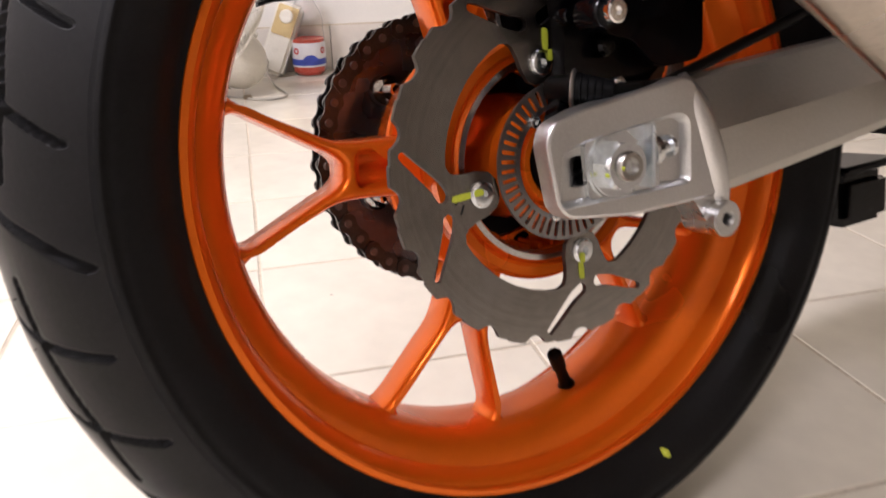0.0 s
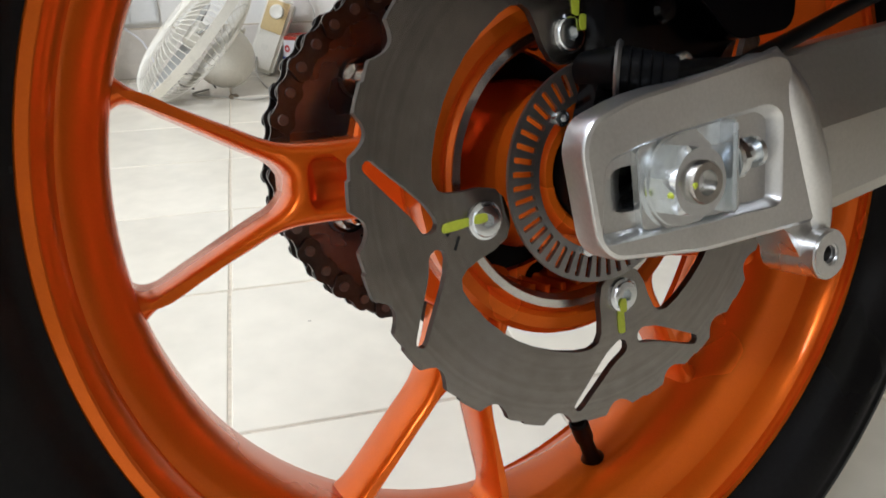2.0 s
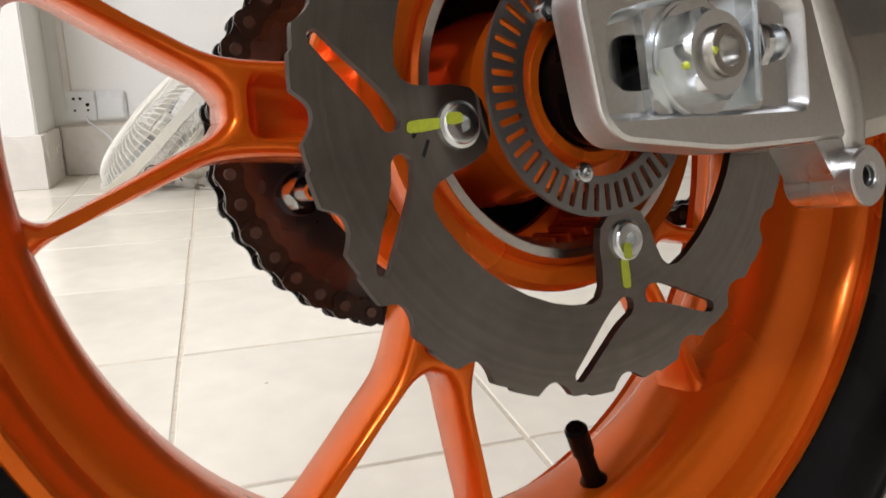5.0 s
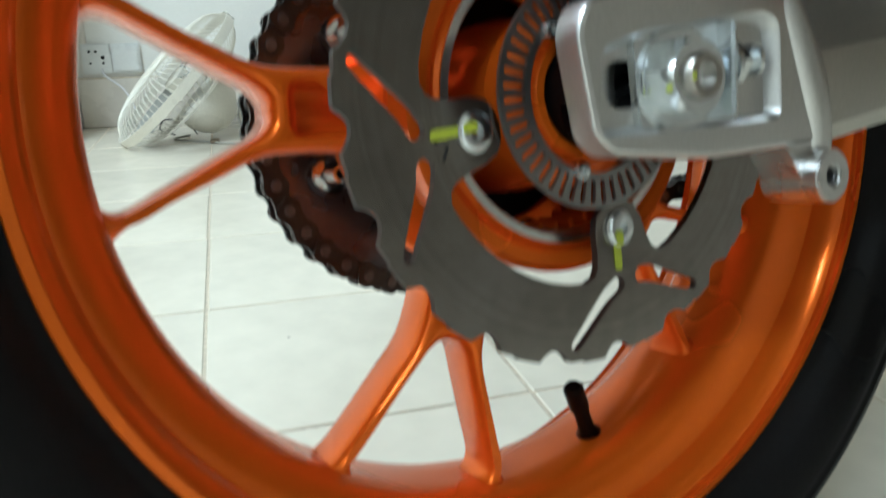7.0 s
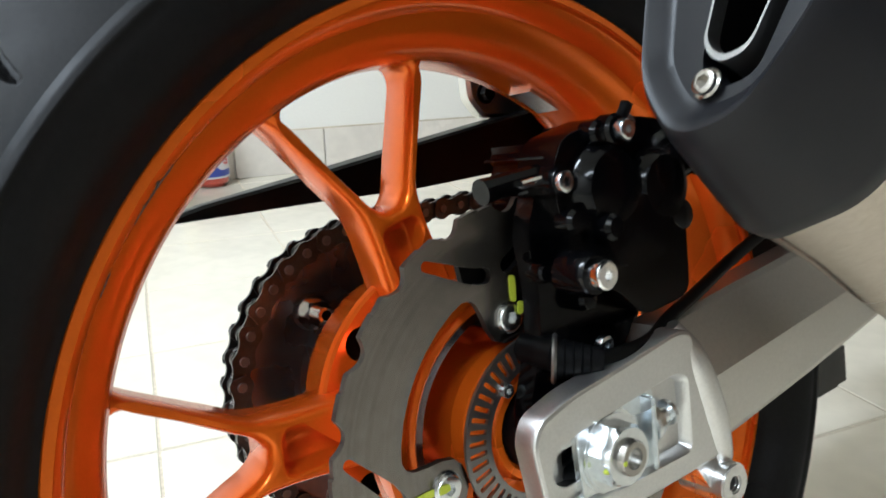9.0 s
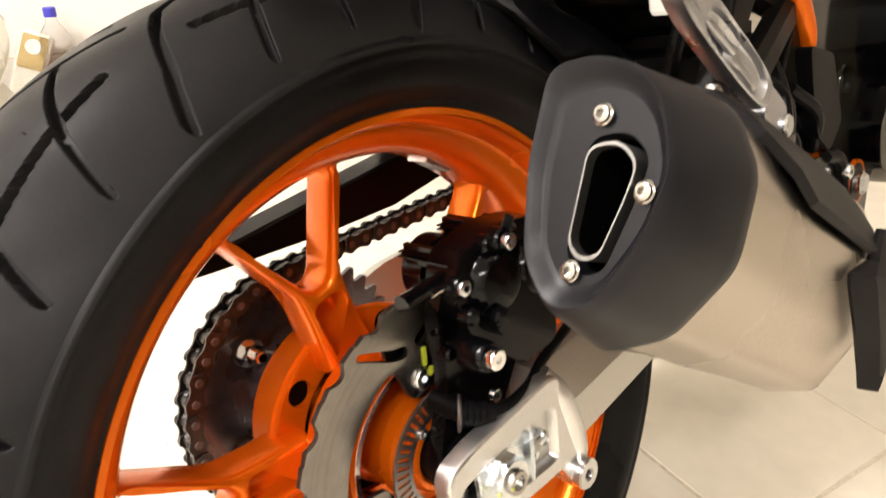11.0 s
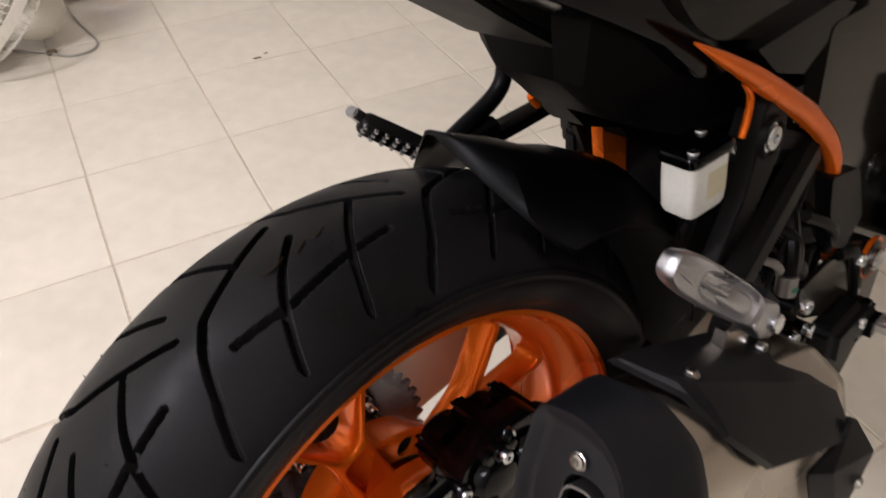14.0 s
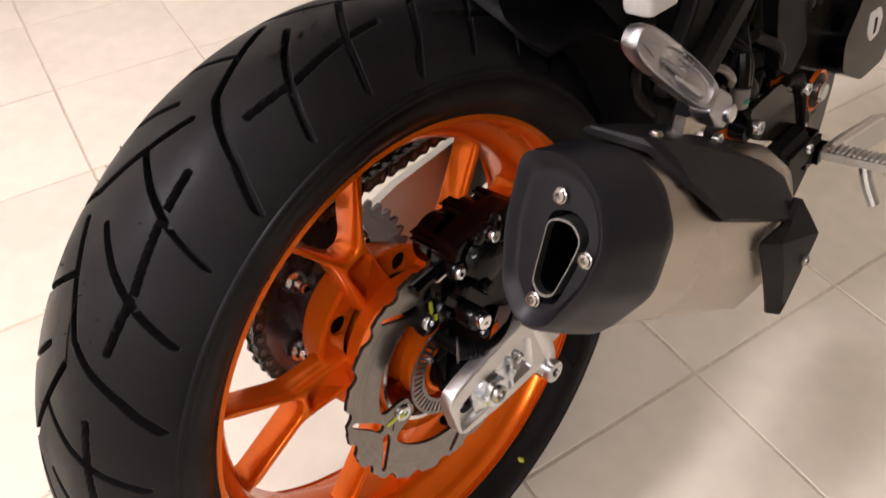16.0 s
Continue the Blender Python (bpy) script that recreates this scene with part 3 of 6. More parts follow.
def tyre_mesh():
    """The tyre, its tread cut by repeated slanted grooves."""
    step = 360 / 11
    s = np.linspace(-0.0835, 0.0835, 225)
    rad = CROWN - (CROWN - 0.262) * (np.abs(s) / HALF) ** 2.7
    n = 2880
    th = np.arange(n) * 360.0 / n
    # grooves as strokes of (degrees, y), half width in metres
    strokes = []
    one = [([(-21, 0.030), (-16, 0.016), (-8.2, -0.007), (-6.0, -0.022), (-3.2, -0.045), (0, -0.063)], 0.0025),
           ([(1.5, 0.012), (5.2, -0.016), (7.4, -0.035), (9.6, -0.059)], 0.0022),
           ([(10.9, 0.006), (14.8, -0.017), (17.8, -0.038), (20.6, -0.060)], 0.0022),
           ([(0.9, -0.028), (8.0, -0.031), (16.2, -0.036), (24.2, -0.033)], 0.0020)]
    for k in range(11):
        for pts, half in one:
            strokes.append(([(116.3 + step * k + a, y - MID) for a, y in pts], half))
            strokes.append(([(116.3 + step * (k + 0.5) + a, MID - y) for a, y in pts], half))
    depth = np.zeros((n, len(s)))
    scale = math.pi / 180 * 0.30
    for pts, half in strokes:
        fine = []
        for (a0, y0), (a1, y1) in zip(pts, pts[1:]):
            fine.append((a0, y0, a1, y1))
        lo, hi = min(p[0] for p in pts) - 2, max(p[0] for p in pts) + 2
        idx = np.arange(math.floor(lo / 360 * n), math.ceil(hi / 360 * n))
        A = (idx * 360.0 / n)[:, None]
        best = np.full((len(idx), len(s)), 1.0)
        for a0, y0, a1, y1 in fine:
            dx, dy = (a1 - a0) * scale, y1 - y0
            px, py = (A - a0) * scale, s[None, :] - y0
            t = np.clip((px * dx + py * dy) / (dx * dx + dy * dy), 0, 1)
            best = np.minimum(best, np.hypot(px - t * dx, py - t * dy))
        d = 0.0075 * np.clip((half + 0.0003 - best) / 0.0006, 0, 1)
        depth[idx % n] = np.maximum(depth[idx % n], d)
    side = [(-y, r) for y, r in WALL[::-1]], WALL
    verts = []
    cols = len(side[0]) + len(s) + len(side[1])
    ca, sa = np.cos(np.radians(th)), np.sin(np.radians(th))
    for c in range(cols):
        if c < len(WALL):
            y, r = side[0][c][0], np.full(n, side[0][c][1])
        elif c < len(WALL) + len(s):
            i = c - len(WALL)
            y, r = s[i], rad[i] - depth[:, i]
        else:
            y, r = side[1][c - len(WALL) - len(s)][0], np.full(n, side[1][c - len(WALL) - len(s)][1])
        verts.append(np.stack([r * ca, np.full(n, y), r * sa], 1))
    co = np.concatenate(verts)
    co[:, 1] += MID
    # the rubber lies flat where it bears on the floor
    m = np.array(bike.matrix_world)
    high = co @ m[2, :3] + m[2, 3]
    co += np.clip(0.0006 - high, 0, None)[:, None] * m[2, :3]
    c, k = np.meshgrid(np.arange(cols - 1), np.arange(n), indexing="ij")
    k2 = (k + 1) % n
    quads = np.stack([c * n + k, c * n + k2, (c + 1) * n + k2, (c + 1) * n + k], -1).reshape(-1, 4)
    me = bpy.data.meshes.new("tyre")
    me.from_pydata(co.tolist(), [], quads.tolist())
    cut = np.zeros((cols, n))
    cut[len(WALL):len(WALL) + len(s)] = depth.T
    corner = cut.reshape(-1)[quads]
    me.polygons.foreach_set("use_smooth", (np.ptp(corner, axis=1) < 0.0004).tolist())
    me.materials.append(RUBBER)
    me.update()
    return me


tyre = part("tyre", tyre_mesh(), RUBBER, wheel, "black rubber road tyre with slanted grooves")


hair_mesh = mesh_from(tube([(0, 0, 0), (0.0003, 0.0002, 0.0010), (0.0008, 0.0003, 0.0020)], [0.0004, 0.00035, 0.0002], 5, smooth=2), "hair", RUBBER)
nubs = random.Random(11)
for k in range(40):
    a, off = nubs.uniform(60, 190), nubs.choice((-0.034, -0.012, 0.008, 0.026, 0.044)) + nubs.uniform(-0.002, 0.002)
    r = CROWN - (CROWN - 0.262) * (abs(off) / HALF) ** 2.7 - 0.0003
    part("rubber_hair", hair_mesh, RUBBER, wheel, at=Matrix.Rotation(radians(-a), 4, "Y") @ Matrix.Translation((r, MID + off, 0)) @ Matrix.Rotation(radians(90), 4, "Y") @ Matrix.Rotation(nubs.uniform(0, 6.28), 4, "Z"))


def dab(pts, w, bm=None):
    """A thin flat stroke of paint through points, facing away from the wheel's middle."""
    return tube(pts, w, 6, bm=bm, smooth=3, flat=0.25)


part("paint_dot", tube([polar(0.2395, -72.3, -0.0640), polar(0.2432, -72.1, -0.0668), polar(0.2465, -71.9, -0.0690)], [0.0012, 0.0034, 0.0014], 10), YELLOW, wheel)
CHALK = material("faded_yellow_chalk", (0.017, 0.0105, 0.0045), 0.8, spread=0.5, grain=300, spec=0.05)
for stroke, wide in (((90.5, -0.001), (92.0, -0.007), (92.8, -0.008)), 0.0011), (((93.6, -0.005), (94.4, -0.008), (95.6, -0.012)), 0.0014), (((97.0, -0.009), (98.2, -0.011), (99.4, -0.012), (100.4, -0.009)), 0.0011):
    part("chalk_line", dab([polar(0.3173, a, y) for a, y in stroke], [0.0003] + [wide] * (len(stroke) - 2) + [0.0003]), CHALK, wheel)
part("chalk_line", dab([polar(0.3174, 136, 0.004), polar(0.3174, 140, 0.002), polar(0.3171, 144, -0.004)], 0.0010), CHALK, wheel)


SPOKE_EDGE = [(0.0645, 0.0215), (0.086, 0.0198), (0.107, 0.0190), (0.122, 0.0197), (0.132, 0.0224), (0.145, 0.0284), (0.168, 0.0388), (0.184, 0.0468), (0.192, 0.0545), (0.1985, 0.0635), (0.1975, 0.0660)]
SPOKE_FORK = [(0.1960, 0.0310), (0.1910, 0.0385), (0.1830, 0.0395), (0.168, 0.0318), (0.152, 0.0232), (0.138, 0.0158), (0.130, 0.0118), (0.1250, 0.0078), (0.1222, 0.0036)]


def y_spoke():
    """A forked cast spoke along +x: a stem with a hollowed front, a rounded crotch and two rounded arms that flare into the rim."""
    half = curved(SPOKE_EDGE) + [(0.205, 0.060), (0.205, 0.036)] + curved(SPOKE_FORK)
    outline = half + [(x, -z) for x, z in half[::-1]]
    hollow = rounded([(0.056, -0.0095), (0.1140, -0.0130), (0.1140, 0.0130), (0.056, 0.0095)], 0.008, 6)
    steps = ((0.0265, 0.0012), (0.0240, 0.0), (0.0050, 0.0), (0.0010, 0.0005), (-0.0016, 0.0016), (-0.0034, 0.0032), (-0.0042, 0.0052))
    return moulded(outline, steps, hollow, ((-0.0042, -0.0016), (-0.0034, -0.0003), (-0.0015, 0.0004), (0.0090, 0.0018), (0.0105, 0.0034)))

spoke_mesh = mesh_from(y_spoke(), "spoke", ORANGE, 48)
for k in range(5):
    part("spoke", spoke_mesh, ORANGE, wheel, at=Matrix.Rotation(radians(-(176.2 - 72 * k)), 4, "Y"))
# hub: barrel, drum for the sprocket carrier with round holes, and the disc's flange
part("hub", revolve([(-0.058, 0.020), (-0.058, 0.030), (-0.050, 0.034), (-0.030, 0.038), (-0.010, 0.043), (0.055, 0.045), (0.055, 0.020)], 64), ORANGE, wheel)
face_loops = [circle(0.0835, 72), circle(0.0605, 64)] + [circle(0.0098, 20, 0.0715 * math.cos(radians(a)), 0.0715 * math.sin(radians(a))) for a in (139.5, 67.5, -4.5, -76.5, -148.5)]
drum = plate(face_loops, 0.0120, 0.0170)
merge(drum, revolve([(0.0120, 0.0832), (0.0130, 0.0852), (0.0160, 0.0862), (0.0220, 0.0840), (0.0560, 0.0745), (0.0560, 0.0720), (0.0170, 0.0832)], 72))
part("hub_drum", drum, ORANGE, wheel, "orange hub drum with round holes")
# near-black insert: the recess's shade is put into its colour
part("hub_recess_shade", revolve([(0.030, 0.040), (0.030, 0.078), (0.040, 0.074), (0.060, 0.0715), (0.060, 0.040)], 48), ENGINE, wheel)
part("disc_flange", revolve([(-0.0500, 0.0635), (-0.0505, 0.0665), (-0.0470, 0.0690), (-0.0490, 0.0715), (-0.0490, 0.0770), (-0.0460, 0.0800), (-0.030, 0.0800), (-0.020, 0.074), (-0.004, 0.070), (-0.004, 0.0625), (-0.044, 0.0635)], 96), ORANGE, wheel)
part("machined_lip", revolve([(-0.0512, 0.0625), (-0.0512, 0.0662), (-0.0480, 0.0672), (-0.046, 0.0600)], 96), MACHINED, wheel, "bare machined aluminium edge")
fins = bmesh.new()
for k in range(40):
    block((0.0045, 0.026, 0.0030), (0.0606, -0.022, 0), 0.0006, bm=fins, segments=1)
    bmesh.ops.rotate(fins, verts=fins.verts, cent=(0, 0, 0), matrix=Matrix.Rotation(2 * math.pi / 40, 3, "Y"))
part("hub_ribs", fins, ORANGE, wheel)
stem = revolve([(-0.002, 0.0), (-0.002, 0.0045), (0.0, 0.0058), (0.016, 0.0056), (0.017, 0.0044), (0.034, 0.0048), (0.040, 0.0075), (0.044, 0.0075), (0.044, 0)], 20, closed=False)
part("valve_cap", stem, BLACK_PLASTIC, wheel, "black rubber valve with its cap", at=Matrix.Translation((0.0255, -0.004, -0.157)) @ turn_to((-0.42, -0.27, 0.87)).to_4x4())
nick = mesh_from(block((0.0010, 0.0075, 0.0022), (0.2292, MID - 0.0640, 0), 0), "nick", DARK)
for a in (61, 76, 88, 99.5, 124, 152, 171, 236):
    part("casting_nick", nick, DARK, wheel, "dark nick in the rim edge", at=Matrix.Rotation(radians(-a), 4, "Y"))
# scuffs of dark balance-weight glue on the rim's inside
GLUE = material("grey_weight_glue", (0.06, 0.045, 0.04), 0.7, spread=0.5, grain=200, blotch=60)
for a0, a1, y, w in ((134.0, 141.5, -0.0378, 0.0052), (147.0, 149.8, -0.0365, 0.0034)):
    smear = []
    for k in range(9):
        half = w * (math.sin(math.pi * (k + 0.4) / 8.8) + 0.25 * math.sin(k * 2.3))
        mid = y + 0.0016 * math.sin(k * 1.7)
        edge = [(mid - half, 0.2165 + 0.25 * (MID - mid + half - 0.045)), (mid + half, 0.2165 + 0.25 * (MID - mid - half - 0.045))]
        ang = a0 + (a1 - a0) * k / 8
        smear.append([polar(r - d, ang, yy) for d in (0.0004, -0.0008) for yy, r in (edge if d > 0 else edge[::-1])])
    part("glue_smear", loft(smear), GLUE, wheel)
part("balance_weight", loft([[polar(r, a, y) for r, y in ((0.1975, 0.004), (0.1975, 0.024), (0.1935, 0.024), (0.1935, 0.004))] for a in (56, 58, 60, 62, 64)]), ZINC, wheel, "silver stick-on balance weight")

# ---- brake disc ----
def disc_loops():
    outer = []
    for k in range(720):
        a = k * 0.5
        m = ((a - 182.0 + 9) % 18) - 9
        # pointed teeth with a rounded bite between them
        bite = 0.0058 * max(0.0, 1 - (m / (3.4 if m < 0 else 4.6)) ** 2)
        lean = -0.0011 * (m / 9 if m > 0 else 0)
        outer.append((0.1192 - bite + lean, a))
    out = [(r * math.cos(radians(a)), r * math.sin(radians(a))) for r, a in outer]
    inner = []
    for q in range(4):
        c = 10.2 + 90 * q
        prof = [(-45, 0.0842), (-38, 0.0842), (-30, 0.0842), (-22, 0.0842), (-17, 0.0838), (-14.0, 0.0815), (-12.6, 0.0775), (-12.4, 0.070), (-13.0, 0.062), (-11.8, 0.0545), (-7, 0.0505), (0, 0.0492), (7, 0.0505), (11.8, 0.0545), (13.0, 0.062), (12.4, 0.070), (12.6, 0.0775), (14.0, 0.0815), (17, 0.0838), (22, 0.0842), (30, 0.0842), (38, 0.0842)]
        for a, r in prof:
            inner.append((r * math.cos(radians(c + a)), r * math.sin(radians(c + a))))
    loops = [out, inner]
    for q in range(4):
        c = 10.2 + 90 * q
        for sign in (-1, 1):
            mid = []
            for k in range(9):
                t = k / 8
                r = 0.0875 + 0.0235 * t
                bend = sign * (5.0 + 15.0 * t ** 0.66)
                mid.append((r, c + bend))
            left, right = [], []
            pts = [Vector((r * math.cos(radians(a)), r * math.sin(radians(a)))) for r, a in mid]
            for i, p in enumerate(pts):
                t = (pts[min(i + 1, 8)] - pts[max(i - 1, 0)]).normalized()
                nn = Vector((-t.y, t.x))
                w = 0.0042 * (1 - 0.35 * i / 8)
                left.append(p + nn * w)
                right.append(p - nn * w)
            fore, aft = (pts[-1] - pts[-2]).normalized(), (pts[0] - pts[1]).normalized()
            tail = [pts[-1] + (left[-1] - pts[-1]) * math.cos(radians(q)) + fore * 0.0027 * math.sin(radians(q)) for q in (36, 72, 108, 144)]
            head = [pts[0] + (right[0] - pts[0]) * math.cos(radians(q)) + aft * 0.0042 * math.sin(radians(q)) for q in (36, 72, 108, 144)]
            loops.append([tuple(p) for p in left + tail + right[::-1] + head])
    return loops


disc = part("brake_disc", plate(disc_loops(), -0.0660, -0.0622), DISC_STEEL, bike, "scalloped grey steel brake disc with slots")
disc.data.materials.append(EDGE)
for f in disc.data.polygons:
    f.material_index = 0 if abs(f.normal.y) > 0.7 else 1
bolt_mesh = mesh_from(socket_bolt(0.0070, 0.0030, 0.0031, flange=0.0082, deep=0.0026), "bolt", ZINC)
for q in range(4):
    a = 10.2 + 90 * q
    part("bolt", bolt_mesh, ZINC, disc, at=Matrix.Translation(polar(0.0618, a, -0.0660)) @ Matrix.Rotation(radians(17 * q), 4, "Y"))
for a, tilt, long in ((-169.8, -2, 0.0135), (-79.8, -3, 0.012), (100.2, -5, 0.013)):
    for r0, y, size in ((0.0615, -0.0696, 0.006), (0.0670 + long / 2, -0.0662, long)):
        stroke = plate([rounded([(-size / 2, -0.0017), (0, -0.0024), (size / 2, -0.0026), (size / 2 + 0.001, 0.0012), (0, 0.0018), (-size / 2, 0.0016)], 0.0016)], 0.0, -0.0004)
        where = polar(r0 + (0.0035 if size < 0.01 else 0.001), a + tilt, y)
        part("paint_mark", stroke, YELLOW, disc, "yellow paint-marker stroke", at=Matrix.Translation(where) @ Matrix.Rotation(radians(-(a + tilt * 2)), 4, "Y"))
for k, (a, r) in enumerate(((-171.5, 0.0785), (-166.5, 0.0770))):
    part("stamped_mark", block((0.0012, 0.0002, 0.006), polar(r, a, -0.0661), 0, turn=Matrix.Rotation(radians(-a + 40), 3, "Y")), DARK, disc)
ABS = [circle(0.0500, 96), circle(0.0345, 64)]
for k in range(48):
    a = 360 / 48 * k
    ABS.append([((r * math.cos(radians(a)) - w * math.sin(radians(a))), (r * math.sin(radians(a)) + w * math.cos(radians(a)))) for r, w in ((0.0375, -0.0009), (0.0382, -0.0013), (0.0472, -0.0013), (0.0479, -0.0009), (0.0479, 0.0009), (0.0472, 0.0013), (0.0382, 0.0013), (0.0375, 0.0009))])
tone = part("sensor_ring", plate(ABS, -0.0700, -0.0680), RING_STEEL, bike, "slotted steel wheel-speed sensor ring")
screw_mesh = mesh_from(socket_bolt(0.0038, 0.0032, 0.0017, deep=0.002), "screw", ZINC)
for a in (129.5, 9.5, -110.5):
    part("screw", screw_mesh, ZINC, tone, at=Matrix.Translation(polar(0.0345, a, -0.0700)))
part("spacer", revolve([(-0.106, 0.012), (-0.106, 0.0225), (-0.078, 0.0235), (-0.066, 0.0225), (-0.055, 0.0225), (-0.055, 0.012)], 40), BLACK_PLASTIC, bike, "black wheel spacer on the axle")
part("seal_ring", revolve([(-0.0450, 0.0235), (-0.0650, 0.0235), (-0.0665, 0.0250), (-0.0665, 0.0285), (-0.0640, 0.0300), (-0.0590, 0.0310), (-0.0540, 0.0400), (-0.0450, 0.0410)], 64), ORANGE, bike, "orange hub face round the axle seal")

# ---- sprocket and chain ----
TEETH, SPR_Y, SPR_R = 40, 0.098, 0.1012
LINK = 2 * SPR_R * math.sin(math.pi / TEETH)


def sprocket_loops():
    out = []
    for k in range(TEETH * 8):
        a = 2 * math.pi * k / (TEETH * 8)
        ph = (k % 8) / 8
        r = SPR_R + 0.0050 * math.cos(2 * math.pi * (ph - 0.5)) - 0.0006
        out.append((r * math.cos(a), r * math.sin(a)))
    return [out, circle(0.040, 40)]


sprocket = part("rear_sprocket", plate(sprocket_loops(), SPR_Y - 0.0028, SPR_Y + 0.0028, 0.0003), SPROCKET, bike, "toothed steel rear sprocket behind the wheel")
carrier = plate([circle(0.060, 64), circle(0.02, 32)], 0.068, 0.0950)
part("carrier", carrier, SPROCKET, sprocket, "dark sprocket carrier")
nut_mesh = mesh_from(hex_nut(0.0092, 0.0095, flange=0.0115), "nut", CHROME)
stud_mesh = mesh_from(revolve([(0.0, 0.0), (0.0, 0.0048), (-0.008, 0.0048), (-0.0095, 0.0035), (-0.0095, 0.0)], 16, closed=False), "stud", CHROME)
seat_mesh = mesh_from(revolve([(0.0, 0.0), (0.0, 0.0125), (-0.0055, 0.0115), (-0.0055, 0.0)], 20, closed=False), "seat", SPROCKET)
for q in range(5):
    a = 130 - 72 * q
    part("nut", nut_mesh, CHROME, sprocket, at=Matrix.Translation(polar(0.0690, a, 0.0900)))
    part("stud", stud_mesh, CHROME, sprocket, at=Matrix.Translation(polar(0.0690, a, 0.0810)))
    part("stud_seat", seat_mesh, SPROCKET, sprocket, at=Matrix.Translation(polar(0.0690, a, 0.0955)))


def link_plate(outer):
    """One side plate of a link, waisted, with its pitch along x."""
    h = 0.0078
    top = []
    for k in range(13):
        t = k / 12
        x = -0.0072 + t * (LINK + 0.0144)
        d = min(abs(x), abs(x - LINK)) if not (0 <= x <= LINK) else min(x, LINK - x)
        z = math.sqrt(max(h * h - d * d, 0)) if not (0 <= x <= LINK) else h - 0.0024 * math.sin(math.pi * x / LINK)
        top.append((x, z))
    return top + [(x, -z) for x, z in top[-2:0:-1]]


link_meshes = []
for outer in (True, False):
    bm = bmesh.new()
    ys = ((-0.0092, -0.0072), (0.0072, 0.0092)) if outer else ((-0.0068, -0.0048), (0.0048, 0.0068))
    for y0, y1 in ys:
        plate([link_plate(outer)], y0, y1, bm=bm)
    for x in (0.0, LINK):
        if outer:
            pin = revolve([(-0.0107, 0), (-0.0107, 0.0028), (-0.0100, 0.0032), (0.0100, 0.0032), (0.0107, 0.0028), (0.0107, 0)], 12, closed=False, cx=x)
            for f in pin.faces:
                f.material_index = 1
            merge(bm, pin)
        else:
            revolve([(-0.0048, 0), (-0.0048, 0.0050), (0.0048, 0.0050), (0.0048, 0)], 12, closed=False, bm=bm, cx=x)
    link_meshes.append(mesh_from(bm, "link", CHAIN))
    link_meshes[-1].materials.append(PIN)
# the chain's way: over the sprocket's back, then both runs forward
path2 = []
for k in range(200):
    x = 0.40 * (1 - k / 199)
    path2.append(Vector((x, SPR_R + 0.02 * x)))
end = 278.0
for k in range(1, 401):
    a = radians(90 + (end - 90) * k / 400)
    path2.append(Vector((SPR_R * math.cos(a), SPR_R * math.sin(a))))
last, ahead = path2[-1], Vector((-math.sin(radians(end)), math.cos(radians(end))))
for k in range(1, 200):
    path2.append(last + ahead * 0.42 * k / 199)
chain = part("drive_chain", revolve([(-0.0040, 0.0), (-0.0040, 0.0015), (0.0040, 0.0015), (0.0040, 0.0)], 8, closed=False, cx=0.40, cz=0.1092), CHAIN, bike, "dark oiled drive chain", at=Matrix.Translation((0, SPR_Y, 0)))
here, idx, count = path2[0], 0, 0
while True:
    nxt = idx
    while nxt < len(path2) and (path2[nxt] - here).length < LINK:
        nxt += 1
    if nxt >= len(path2):
        break
    a, b = path2[nxt - 1], path2[nxt]
    f = (LINK - (a - here).length) / max((b - here).length - (a - here).length, 1e-9)
    there = a + (b - a) * f
    d = there - here
    part("link", link_meshes[count % 2], CHAIN, chain, at=Matrix.Translation((here.x, 0, here.y)) @ Matrix.Rotation(-math.atan2(d.y, d.x), 4, "Y"))
    here, idx, count = there, nxt, count + 1

GUARD = [(-0.130, 0.1255, 0.1235), (-0.10, 0.1320, 0.1235), (-0.03, 0.1405, 0.1225), (0.05, 0.1510, 0.1200), (0.12, 0.1600, 0.1215), (0.20, 0.1690, 0.1350), (0.30, 0.178, 0.160)]
secs = []
for x, top, low in GUARD:
    w = min(0.016, 0.005 + 0.12 * (x + 0.130))
    secs.append([(x, 0.104 - w, low), (x, 0.104 - w, top - 0.002), (x, 0.104 - w + 0.003, top), (x, 0.104 + w, top), (x, 0.104 + w, top - 0.004), (x, 0.104 - w + 0.003, top - 0.004), (x, 0.104 - w + 0.003, low)])
chain_guard = part("chain_guard", loft(secs), BLACK_PLASTIC, bike, "long pointed black plastic chain guard")

part("guard_lug", moulded(rounded([(0.121, 0.204), (0.149, 0.206), (0.190, 0.168), (0.186, 0.160), (0.132, 0.164), (0.120, 0.180)], 0.006), ((0.122, 0.0), (0.113, 0.0), (0.110, 0.0025))), BEAM, chain_guard, "grey metal lug with a dark bolt")
part("bolt", hex_nut(0.0060, 0.006, flange=0.0080), ENGINE, chain_guard, at=Matrix.Translation((0.136, 0.110, 0.182)))

